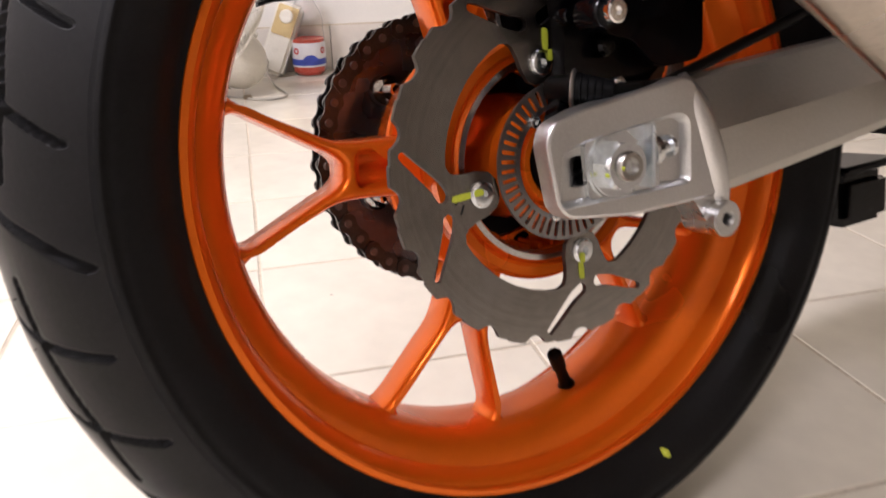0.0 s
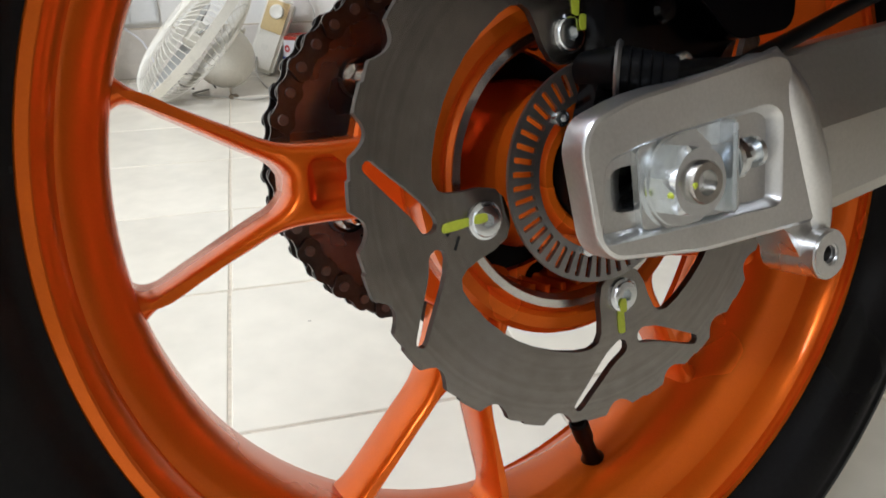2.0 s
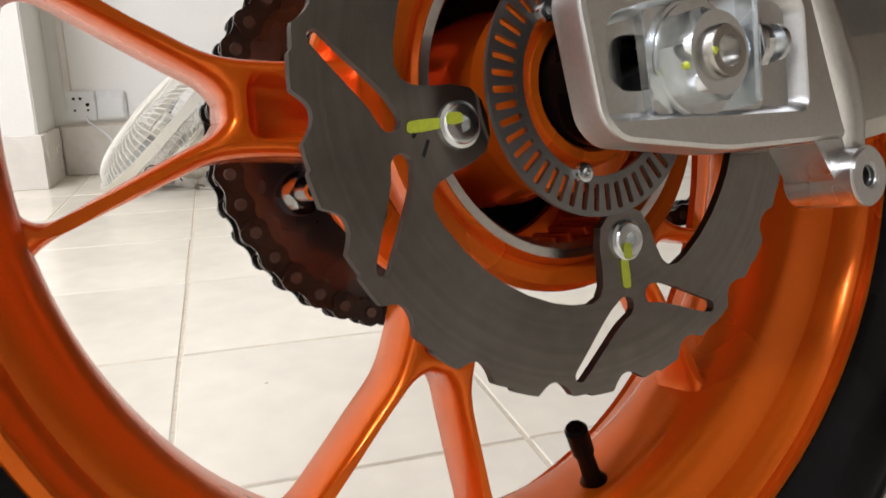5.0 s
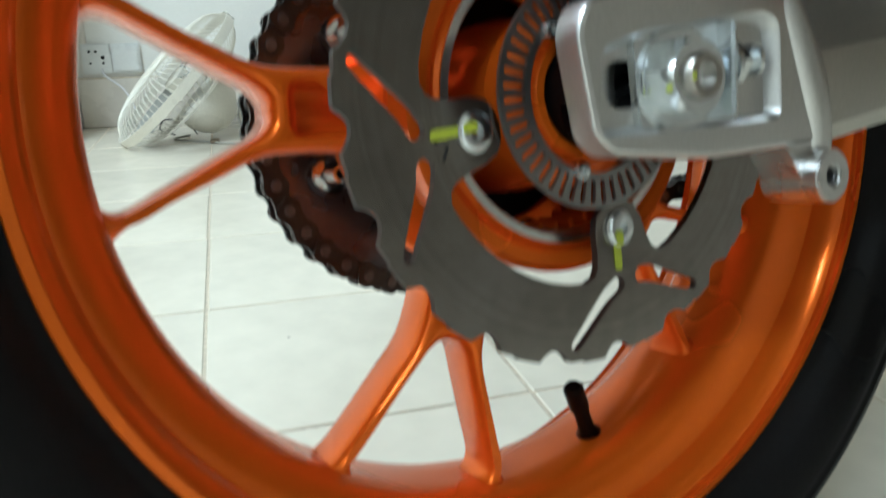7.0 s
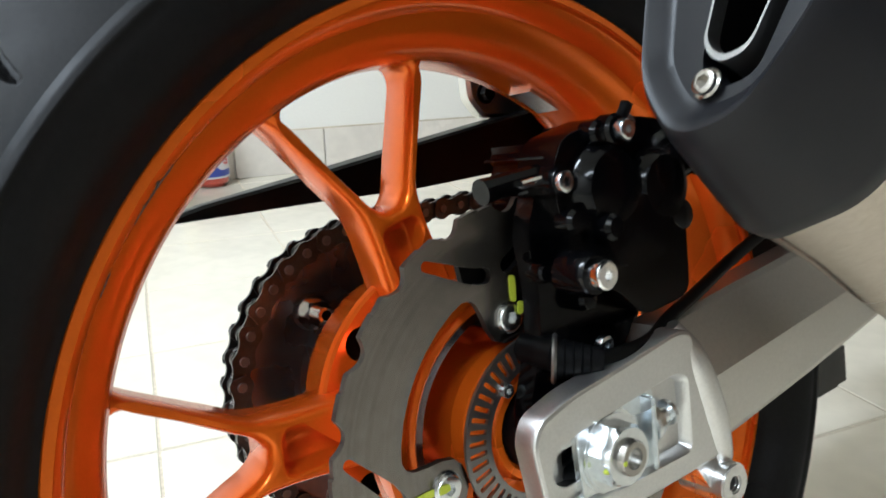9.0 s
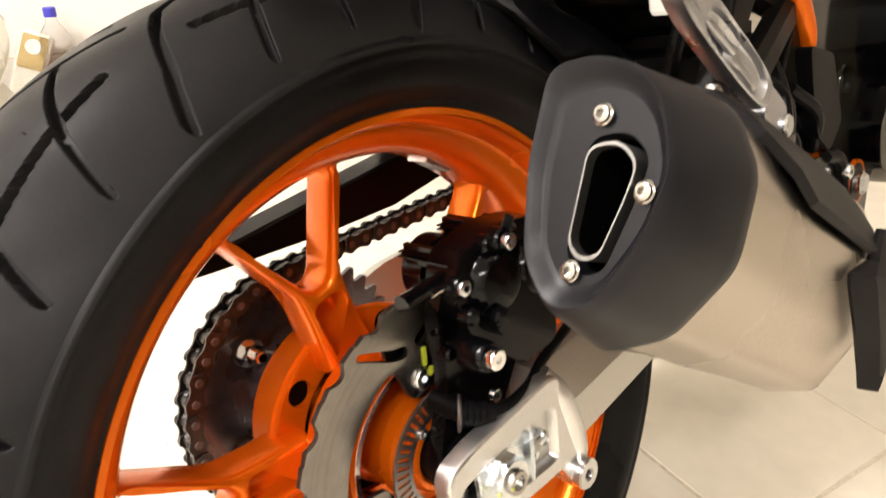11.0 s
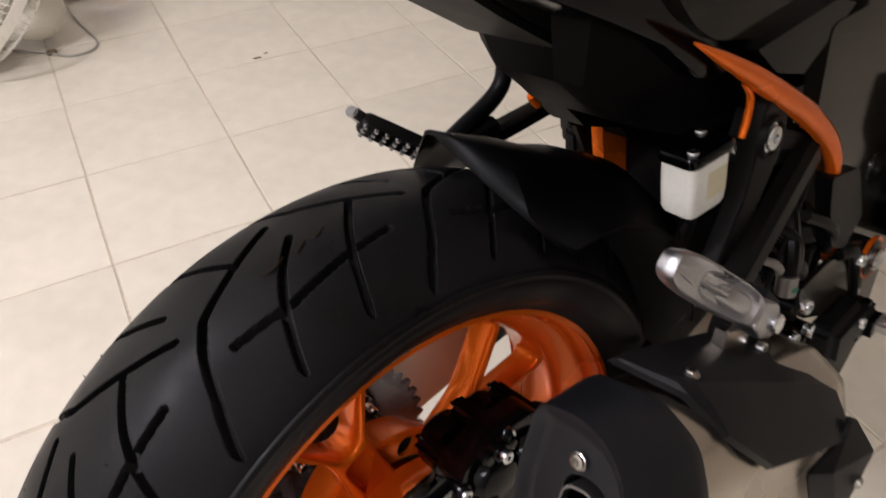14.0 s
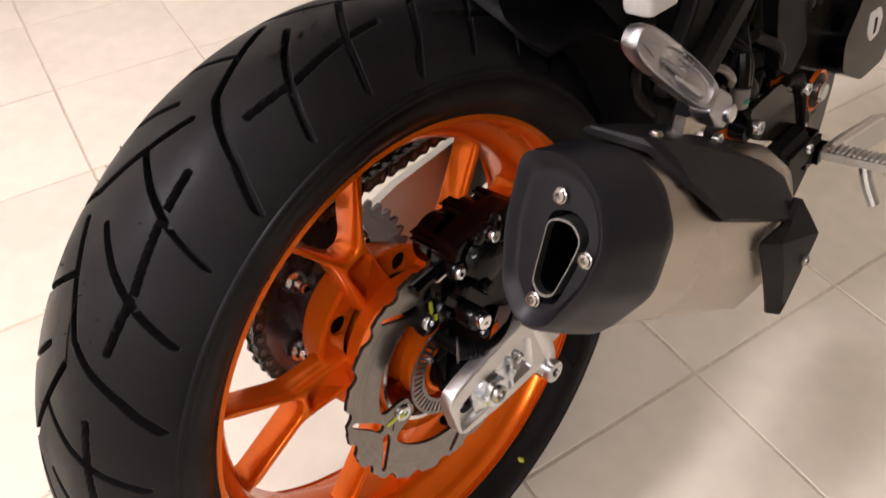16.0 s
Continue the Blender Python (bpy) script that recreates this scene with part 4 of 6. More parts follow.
# ---- swingarm ----
END = rounded([(-0.0490, 0.0190), (-0.0440, 0.0290), (-0.0240, 0.0350), (0.0100, 0.0392), (0.0520, 0.0450), (0.0620, 0.0420), (0.0820, -0.0250), (0.0770, -0.0315), (0.0100, -0.0312), (-0.0370, -0.0250), (-0.0440, -0.0180)], 0.007)
POCKET = rounded([(-0.0385, 0.0125), (-0.0200, 0.0170), (0.0480, 0.0235), (0.0560, 0.0190), (0.0550, -0.0190), (-0.0420, -0.0175)], 0.005)
arm = part("swingarm", moulded(END, ((-0.1060, 0.0), (-0.1168, 0.0), (-0.1183, 0.0007), (-0.1190, 0.0022)), POCKET, ((-0.1190, -0.0008), (-0.1182, 0.0), (-0.1118, 0.0026)), closed=False), CAST, bike, "silver cast aluminium swingarm")
for e in arm.data.edges:
    e.use_edge_sharp = e.use_edge_sharp or all(abs(arm.data.vertices[i].co.y + 0.1190) < 1e-5 for i in e.vertices)
INNER = rounded([(-0.0395, 0.0220), (-0.0200, 0.0300), (0.0550, 0.0400), (0.0700, -0.0270), (-0.0360, -0.0220)], 0.005)
part("end_plate", plate([INNER, [(-0.0255 + 0.0088 * math.cos(radians(a)), 0.0088 * math.sin(radians(a))) for a in range(90, 271, 15)] + [(0.020, -0.0088), (0.020, 0.0088)]], -0.1125, -0.1060, 0.001), CAST, arm)
beam_secs = []
for x, top, low, dy in ((0.060, 0.0420, -0.0320, 0.0), (0.10, 0.0445, -0.0335, 0.001), (0.20, 0.0520, -0.0240, 0.004), (0.32, 0.0600, -0.0120, 0.010), (0.45, 0.068, 0.0, 0.02)):
    beam_secs.append([(x, -0.1120 + dy, top - 0.036), (x, -0.0985 + dy, top - 0.003), (x, -0.0955 + dy, top), (x, -0.0800 + dy, top), (x, -0.0760 + dy, top - 0.005), (x, -0.0760 + dy, low + 0.005), (x, -0.0810 + dy, low), (x, -0.1060 + dy, low), (x, -0.1120 + dy, low + 0.008)])
part("beam", mesh_from(loft(beam_secs), "beam", BEAM, 9), BEAM, arm, "satin aluminium box beam")
part("weld_bead", tube([(0.0580, -0.1090, 0.0440), (0.0665, -0.1135, 0.0250), (0.0765, -0.1145, -0.0050), (0.0820, -0.1135, -0.0280), (0.0835, -0.1110, -0.0420)], [0.0050, 0.0088, 0.0094, 0.0084, 0.0080], 16), CAST, arm)
lug = plate([circle(0.0115, 32, 0.0800, -0.0460), circle(0.0042, 24, 0.0800, -0.0460)], -0.1250, -0.0960, 0.001)
part("stand_lug", lug, CAST, arm, "round drilled stand lug")
part("lug_web", loft([[(0.058, y, -0.030), (0.090, y, -0.026), (0.088, y, -0.044), (0.071, y, -0.050)] for y in (-0.118, -0.098)]), CAST, arm)
part("lug_thread", revolve([(-0.1225, 0.0042), (-0.1225, 0.0036), (-0.100, 0.0036), (-0.100, 0.0)], 20, closed=False, cx=0.08, cz=-0.046), RING_STEEL, arm)
block_bm = plate([rounded([(-0.0215, 0.0165), (0.0325, 0.0212), (0.0335, -0.0178), (-0.0205, -0.0168)], 0.004)], -0.1160, -0.1120, 0.0012)
adjuster = part("adjuster_block", block_bm, ZINC, arm, "bright zinc chain adjuster block")
part("washer", revolve([(-0.1160, 0.008), (-0.1160, 0.0198), (-0.1175, 0.0198), (-0.1172, 0.008)], 40), ZINC, arm)
nut = part("axle_nut", hex_nut(0.0152, 0.0098, flange=0.0182), ZINC, arm, "zinc axle nut with yellow paint mark", at=Matrix.Translation((0, -0.1170, 0)) @ Matrix.Rotation(radians(12), 4, "Y"))
part("axle_end", revolve([(-0.1150, 0.0), (-0.1150, 0.0085), (-0.1290, 0.0085), (-0.1302, 0.0078), (-0.1302, 0.0050), (-0.1210, 0.0048), (-0.1210, 0.0)], 32, closed=False), AXLE, arm, "dull steel axle end")
part("nut_paint", tube([(-0.0138, -0.1235, -0.0035), (-0.0115, -0.1242, -0.0030), (-0.0092, -0.1250, -0.0028)], [0.0008, 0.0021, 0.0010], 10), YELLOW, arm)
part("axle_paint", tube([(-0.0078, -0.1285, -0.0005), (-0.0066, -0.1292, 0.0000), (-0.0054, -0.1298, 0.0006)], [0.0008, 0.0019, 0.0008], 10), YELLOW, arm)
part("adjuster_flange", block((0.0032, 0.0120, 0.0370), (0.0235, -0.1178, 0.0020), 0.0012, turn=Matrix.Rotation(radians(3), 3, "Y")), ZINC, arm)
part("adjuster_nut", hex_nut(0.0092, 0.0060, flange=0.0095), ZINC, arm, at=Matrix.Translation((0.0254, -0.1160, 0.0042)) @ turn_to((1, 0, 0.05)).to_4x4())
part("adjuster_shank", tube([(0.0300, -0.1160, 0.0045), (0.036, -0.1160, 0.0048), (0.0440, -0.1160, 0.0052)], 0.0046, 16, smooth=1), ZINC, arm)
part("adjuster_collar", tube([(0.0400, -0.1160, 0.0050), (0.0412, -0.1160, 0.0051), (0.0424, -0.1160, 0.0052)], 0.0066, 20, smooth=1), ZINC, arm)
# the left arm behind the wheel
left_secs = []
for x, top, low in ((-0.03, 0.018, -0.022), (-0.015, 0.035, -0.03), (0.05, 0.046, -0.033), (0.12, 0.062, -0.028), (0.30, 0.074, -0.010), (0.45, 0.080, 0.0)):
    left_secs.append([(x, 0.116, top), (x, 0.132, top - 0.004), (x, 0.136, low + 0.01), (x, 0.130, low), (x, 0.116, low)])
part("left_beam", loft(left_secs), BEAM, arm)
part("axle_shaft", revolve([(-0.112, 0.0), (-0.112, 0.0085), (0.125, 0.0085), (0.125, 0)], 24, closed=False), ZINC, arm)

# ---- brake caliper and its bracket ----
BRACKET = rounded([(-0.024, -0.012), (-0.0205, 0.020), (-0.0150, 0.034), (-0.0085, 0.052), (-0.0065, 0.078), (-0.0093, 0.094), (-0.0090, 0.106), (-0.002, 0.120), (0.000, 0.138), (0.040, 0.150), (0.082, 0.145), (0.094, 0.110), (0.090, 0.060), (0.060, 0.048), (0.034, 0.010), (0.014, -0.022), (-0.014, -0.023)], 0.008)
caliper = part("brake_caliper", plate([BRACKET, circle(0.0095, 24)], -0.0860, -0.0740, 0.0015), BLACK_GLOSS, bike, "gloss black brake caliper on its bracket")
CAL = [(0.000, 0.105), (-0.004, 0.128), (0.004, 0.146), (0.040, 0.1535), (0.080, 0.148), (0.092, 0.126), (0.0905, 0.090), (0.0890, 0.053), (0.050, 0.050), (0.030, 0.070), (0.012, 0.072)]
part("housing", plate([rounded(CAL, 0.010)], -0.1000, -0.0740, 0.0050, segments=3), BLACK_GLOSS, caliper)
for x, z, r in ((0.0290, 0.1200, 0.0230), (0.0660, 0.1150, 0.0210)):
    part("piston_barrel", revolve([(-0.1110, 0.0), (-0.1105, r * 0.45), (-0.1090, r * 0.75), (-0.1040, r * 0.95), (-0.0980, r), (-0.0760, r * 1.05), (-0.0740, 0.0)], 36, closed=False, cx=x, cz=z), BLACK_GLOSS, caliper)
    part("inner_barrel", revolve([(-0.0600, 0.0), (-0.0600, r * 1.02), (-0.0420, r), (-0.0385, r * 0.85), (-0.0385, 0.0)], 36, closed=False, cx=x, cz=z), BLACK_GLOSS, caliper)
for x, z, w in ((0.0080, 0.1440, 0.016), (0.0470, 0.1500, 0.020), (0.0840, 0.1400, 0.016)):
    part("bridge", block((w, 0.056, 0.013), (x, -0.070, z - 0.006), 0.006, segments=3), BLACK_GLOSS, caliper)
part("bridge_bolt", socket_bolt(0.0058, 0.005, 0.0026), ZINC, caliper, at=Matrix.Translation((0.0480, -0.0985, 0.1475)))
part("piston_boss", plate([rounded([(0.020, 0.088), (0.018, 0.108), (0.040, 0.116), (0.066, 0.108), (0.066, 0.082), (0.036, 0.078)], 0.009)], -0.1090, -0.0990, 0.0035), BLACK_GLOSS, caliper)
part("pad_plate", plate([rounded([(-0.031, 0.079), (-0.033, 0.094), (-0.020, 0.108), (0.012, 0.108), (0.012, 0.074), (-0.012, 0.072)], 0.004)], -0.0592, -0.0552, 0.0006), BLACK_PLASTIC, caliper)
part("inner_half", plate([rounded([(0.004, 0.108), (0.010, 0.136), (0.080, 0.130), (0.082, 0.106)], 0.010)], -0.0590, -0.0440, 0.0040, segments=3), BLACK_GLOSS, caliper)
for at, r, l in (((0.0, -0.100, 0.084), 0.0106, 0.018), ((0.002, -0.085, 0.1262), 0.0085, 0.017), ((0.034, -0.100, 0.146), 0.008, 0.009)):
    part("boss", revolve([(0.0, 0.0), (0.0, r), (-l * 0.8, r), (-l, r * 0.85), (-l, 0)], 24, closed=False), BLACK_GLOSS, caliper, at=Matrix.Translation(at))
part("slider_pin", socket_bolt(0.0071, 0.0078, 0.0026, deep=0.002), CHROME, caliper, "bright slider pin head", at=Matrix.Translation((0.001, -0.1165, 0.084)))
part("slider_pin", socket_bolt(0.0052, 0.004, 0.0026), ZINC, caliper, at=Matrix.Translation((0.001, -0.1010, 0.1262)))
part("slider_pin", socket_bolt(0.0052, 0.005, 0.0022), ZINC, caliper, at=Matrix.Translation((0.034, -0.1100, 0.146)))
part("pad_pin", tube([(-0.036, -0.088, 0.127), (-0.026, -0.088, 0.128), (0.002, -0.088, 0.130)], [0.0062, 0.0055, 0.0055], smooth=2), BLACK_GLOSS, caliper)
part("pad_clip", tube([(-0.018, -0.0945, 0.1275), (-0.004, -0.0945, 0.1285)], 0.0022, smooth=2), CHROME, caliper)
part("bleed_nipple", revolve([(0.0, 0), (0.0, 0.005), (-0.008, 0.0045), (-0.010, 0.003), (-0.018, 0.003), (-0.019, 0)], 16, closed=False), BLACK_PLASTIC, caliper, at=Matrix.Translation((0.040, -0.100, 0.142)) @ turn_to((0.2, -0.4, 0.9)).to_4x4())
part("hose_union", tube([(0.070, -0.092, 0.120), (0.082, -0.096, 0.124), (0.094, -0.098, 0.126)], [0.011, 0.012, 0.010], 18), BLACK_GLOSS, caliper)
part("banjo_bolt", hex_nut(0.0062, 0.006), CHROME, caliper, at=Matrix.Translation((0.084, -0.1045, 0.134)) @ turn_to((0.2, -0.7, 0.7)).to_4x4())
part("banjo_bolt", hex_nut(0.0050, 0.005), CHROME, caliper, at=Matrix.Translation((0.104, -0.098, 0.120)) @ turn_to((1, -0.4, -0.1)).to_4x4())
part("pin_boot", tube([(0.080, -0.088, 0.096), (0.090, -0.090, 0.0955), (0.098, -0.091, 0.095)], [0.0115, 0.0125, 0.0090], 18), ENGINE, caliper)
part("brake_hose", tube([(0.090, -0.092, 0.126), (0.102, -0.088, 0.120), (0.110, -0.080, 0.112), (0.108, -0.068, 0.108)], 0.004), CABLE, caliper)
for x, z, r, y in ((0.0030, 0.1075, 0.0060, -0.1015), (0.0200, 0.1020, 0.0065, -0.1090), (-0.0090, 0.0850, 0.0050, -0.0900), (0.0170, 0.0660, 0.0060, -0.0900), (0.0460, 0.1440, 0.0060, -0.1010), (0.0240, 0.1460, 0.0060, -0.1010)):
    part("boss", revolve([(0.004, 0), (0.004, r), (-0.004, r), (-0.006, r * 0.75), (-0.0065, 0)], 18, closed=False), BLACK_GLOSS, caliper, at=Matrix.Translation((x, y, z)))
# wheel-speed sensor with its cable
sensor = part("speed_sensor", revolve([(-0.072, 0.0), (-0.072, 0.0080), (-0.090, 0.0085), (-0.097, 0.0085), (-0.099, 0.0)], 28, closed=False, cx=-0.0070, cz=0.0450), BLACK_PLASTIC, bike, "black wheel speed sensor with cable")
START, ALONG = Vector((-0.0110, -0.0945, 0.0442)), Vector((0.70, -0.70, -0.12)).normalized()
part("collar", tube([START + ALONG * d for d in (0.0, 0.0012, 0.0024)], [0.0112, 0.0122, 0.0112], 28, smooth=1), RING_STEEL, sensor, "thin steel collar")
part("boot", tube([START + ALONG * d for d in (0.002, 0.008, 0.016, 0.024)], [0.0096, 0.0088, 0.0074, 0.0056], 20), BLACK_PLASTIC, sensor)
for d, r in ((0.006, 0.0098), (0.010, 0.0091), (0.014, 0.0084), (0.018, 0.0075)):
    part("boot_rib", tube([START + ALONG * (d + e) for e in (-0.0008, 0.0, 0.0008)], [r - 0.0012, r, r - 0.0012], 20, smooth=1), BLACK_PLASTIC, sensor)
part("bolt", socket_bolt(0.0048, 0.004, 0.0020), ZINC, sensor, at=Matrix.Translation((0.0185, -0.0990, 0.0440)))
part("cable", tube([START + ALONG * 0.020, (0.020, -0.1120, 0.0415), (0.044, -0.1080, 0.0405), (0.070, -0.0995, 0.0440), (0.098, -0.0960, 0.0500), (0.139, -0.0900, 0.0590), (0.190, -0.085, 0.070), (0.25, -0.080, 0.085)], 0.0038, 14), CABLE, sensor)

# ---- silencer: its own axes are along (d), outward (s) and up (u) ----
SIL_A, SIL_S, SIL_U = Vector((0.9207, 0.0, -0.3903)), Vector((0.0, -1.0, 0.0)), Vector((0.3903, 0.0, 0.9207))
SIL_0 = Vector((0.0, -0.205, 0.195))


def sil(d, s, u):
    return tuple(SIL_0 + SIL_A * d + SIL_S * s + SIL_U * u)


def even(pts, n=64):
    """A closed outline walked in n even steps, from its first point."""
    pts = [Vector(p) for p in pts]
    lens = [(pts[(i + 1) % len(pts)] - pts[i]).length for i in range(len(pts))]
    total, out = sum(lens), []
    for k in range(n):
        t = total * k / n
        i = 0
        while t > lens[i]:
            t -= lens[i]
            i += 1
        out.append(tuple(pts[i] + (pts[(i + 1) % len(pts)] - pts[i]) * (t / lens[i])))
    return out


FACE = [(-0.040, 0.0585), (-0.012, 0.0635), (0.008, 0.0585), (0.0235, 0.0430), (0.0325, 0.014), (0.024, -0.020), (0.004, -0.053), (-0.020, -0.059), (-0.038, -0.036), (-0.044, 0.010)]
WIDE = [(-0.048, 0.058), (0.000, 0.064), (0.030, 0.050), (0.046, 0.020), (0.043, -0.026), (0.016, -0.066), (-0.018, -0.082), (-0.046, -0.055), (-0.056, 0.005)]
BODY = [(-0.052, 0.050), (-0.004, 0.055), (0.034, 0.036), (0.052, -0.010), (0.050, -0.070), (0.026, -0.112), (-0.018, -0.124), (-0.050, -0.090), (-0.060, -0.02)]
face, wide, far = (even(rounded(o, r, 5), 96) for o, r in ((FACE, 0.011), (WIDE, 0.010), (BODY, 0.006)))
hole = even(rounded([(-0.011, 0.020), (0.005, 0.023), (0.0150, 0.014), (0.0115, -0.002), (0.003, -0.029), (-0.007, -0.032), (-0.0140, -0.025)], 0.007, 5), 96)


def between(a, b, t, grow=1.0):
    return [((p[0] * (1 - t) + q[0] * t) * grow, (p[1] * (1 - t) + q[1] * t) * grow) for p, q in zip(a, b)]


silencer = part("silencer", loft([[sil(d, s * g, u * (g if u > 0 else min(1.0, g + 0.12))) for s, u in between(wide, far, t)] for d, t, g in ((0.054, 0.0, 0.955), (0.09, 0.10, 0.935), (0.14, 0.35, 0.870), (0.20, 0.6, 0.862), (0.26, 0.85, 0.862), (0.290, 1.0, 0.86), (0.312, 1.0, 0.80), (0.322, 1.0, 0.66))]), BRUSHED, bike, "brushed steel silencer with black end cap")
cap = bmesh.new()
rows = []
inner_ring = between(hole, hole, 0, 1.28)
for d, loop in ((0.060, between(wide, wide, 0, 0.985)), (0.057, between(wide, wide, 0, 1.01)), (0.047, between(wide, wide, 0, 1.01)), (0.022, between(face, wide, 0.62, 1.0)), (0.004, between(face, wide, 0.30, 1.0)), (-0.003, between(face, wide, 0.13, 1.0)), (-0.0055, between(face, face, 0, 1.0)), (-0.0045, between(face, face, 0, 0.94)), (-0.0005, between(face, face, 0, 0.87)), (0.001, between(face, face, 0, 0.80)), (0.001, between(face, hole, 0.35, 1.0)), (0.001, inner_ring), (0.014, between(hole, hole, 0, 1.22))):
    rows.append(ring(cap, [sil(d, s, u) for s, u in loop]))
for a, b in zip(rows, rows[1:]):
    skin(cap, a, b)
bmesh.ops.recalc_face_normals(cap, faces=cap.faces)
end_cap = part("end_cap", cap, SATIN_BLACK, silencer, "satin black moulded end cap")
pipe = bmesh.new()
rows = [ring(pipe, [sil(d, s, u) for s, u in between(hole, hole, 0, g)]) for d, g in ((0.05, 1.08), (-0.004, 1.06), (-0.004, 0.99), (0.003, 0.98))]
for a, b in zip(rows, rows[1:]):
    skin(pipe, a, b)
bmesh.ops.recalc_face_normals(pipe, faces=pipe.faces)
part("tailpipe", pipe, RING_STEEL, silencer, "steel-lipped tailpipe outlet")
bore = bmesh.new()
rows = [ring(bore, [sil(d, s, u) for s, u in between(hole, hole, 0, g)]) for d, g in ((0.002, 1.02), (0.002, 0.985), (0.030, 0.97), (0.052, 0.93))]
for a, b in zip(rows, rows[1:]):
    skin(bore, a, b)
bore.faces.new(rows[-1])
part("tailpipe_inside", bore, SOOT, silencer, "soot-black bore")
cap_bolt = mesh_from(socket_bolt(0.0046, 0.0034, 0.0026, flange=0.0055, deep=0.0026), "bolt", AXLE)
turn = turn_to(-SIL_A).to_4x4()
for s, u in ((-0.008, 0.036), (0.0195, 0.002), (-0.0125, -0.039)):
    part("bolt", cap_bolt, ZINC, silencer, at=Matrix.Translation(sil(-0.0005, s, u)) @ turn)
# heat shield: a bent sheet over the top and outer side
def shield_row(d, pts):
    return [sil(d, s, u) for s, u in pts]


top_rows = []
for d, pts in ((0.070, [(-0.044, 0.0665), (-0.042, 0.0675), (-0.040, 0.0668)]), (0.080, [(-0.044, 0.067), (-0.016, 0.069), (0.006, 0.064)]), (0.092, [(-0.044, 0.067), (0.002, 0.068), (0.032, 0.047)]), (0.118, [(-0.044, 0.066), (0.008, 0.065), (0.044, 0.031)]), (0.142, [(-0.044, 0.064), (0.012, 0.061), (0.0480, 0.017)]), (0.200, [(-0.044, 0.060), (0.020, 0.050), (0.0505, 0.008)]), (0.260, [(-0.042, 0.053), (0.027, 0.037), (0.0515, -0.001)]), (0.286, [(-0.040, 0.048), (0.031, 0.027), (0.0505, -0.005)])):
    pts = [pts[0], tuple(0.5 * (Vector(pts[0]) + Vector(pts[1]))), pts[1], tuple(0.5 * (Vector(pts[1]) + Vector(pts[2])) + Vector((0.0015, 0.0015))), pts[2]]
    low = [(s - 0.004, u - 0.0045) for s, u in pts]
    top_rows.append(shield_row(d, pts + low[::-1]))
shield = part("heat_shield", mesh_from(loft(top_rows), "heat_shield", SHIELD, 18), SHIELD, silencer, "matt dark grey heat shield")
part("bolt", cap_bolt, ZINC, silencer, at=Matrix.Translation(sil(0.098, -0.004, 0.0685)) @ turn_to(SIL_U).to_4x4())
strap = []
for u, back, crease, front in ((0.013, (0.276, 0.049), (0.279, 0.051), (0.284, 0.052)), (-0.010, (0.266, 0.048), (0.272, 0.053), (0.309, 0.061)), (-0.0205, (0.229, 0.048), (0.250, 0.0575), (0.321, 0.064)), (-0.0275, (0.232, 0.048), (0.255, 0.0585), (0.3205, 0.064)), (-0.060, (0.262, 0.049), (0.283, 0.059), (0.313, 0.0625)), (-0.090, (0.286, 0.050), (0.302, 0.059), (0.306, 0.061)), (-0.1016, (0.2948, 0.050), (0.3025, 0.058), (0.3045, 0.0595))):
    strap.append([sil(back[0], back[1], u), sil(crease[0], crease[1], u), sil(front[0], front[1], u), sil(front[0], front[1] - 0.005, u), sil(crease[0] + 0.002, crease[1] - 0.006, u), sil(back[0] + 0.003, back[1] - 0.003, u)])
part("front_shield", mesh_from(loft(strap), "front_shield", SHIELD, 15), SHIELD, silencer, "chevron-shaped dark grey front shield")
part("bolt", cap_bolt, ZINC, silencer, at=Matrix.Translation(sil(0.3055, 0.0640, -0.0446)) @ turn_to(SIL_S).to_4x4())
part("header_pipe", tube([sil(0.31, -0.01, -0.03), sil(0.36, -0.02, -0.03), sil(0.42, -0.06, -0.03), (0.47, -0.11, -0.03), (0.56, -0.05, -0.07), (0.66, -0.02, -0.10)], 0.022, 16), BRUSHED, silencer)
part("hanger", loft([[(x, y, z) for x, z in ((0.186, 0.163), (0.222, 0.151), (0.232, 0.172), (0.196, 0.190))] for y in (-0.182, -0.172)]), BRUSHED, silencer)

# ---- passenger footrests ----
def footrest(tip, root, wide_dir, half=0.0165, thick=0.010):
    """A forged footrest: a flat bar with rounded tip, hollowed on its top."""
    tip, root, w = Vector(tip), Vector(root), Vector(wide_dir).normalized()
    ax = (root - tip).normalized()
    w = (w - ax * w.dot(ax)).normalized()
    up = ax.cross(w).normalized()
    if up.y > 0:
        up = -up
    long = (root - tip).length
    bm = bmesh.new()
    secs = []
    for t, k, h in ((0.0, 0.45, 0.5), (0.03, 0.75, 0.8), (0.09, 0.95, 1.0), (0.30, 1.0, 1.0), (0.6, 0.98, 1.0), (0.80, 0.95, 1.05), (0.92, 0.85, 1.1), (1.0, 0.62, 1.0)):
        c = tip + ax * long * t
        a, b = half * k, thick * h
        dip = 0.10 * b if 0.25 < t < 0.85 else 0.95 * b
        secs.append([c - w * a - up * b * 0.5, c - w * a + up * b * 0.55, c - w * a * 0.72 + up * b * 0.8, c - w * a * 0.55 + up * dip, c + w * a * 0.55 + up * dip, c + w * a * 0.72 + up * b * 0.8, c + w * a + up * b * 0.55, c + w * a - up * b * 0.5, c + w * a * 0.6 - up * b, c - w * a * 0.6 - up * b])
    return loft(secs, bm=bm), up


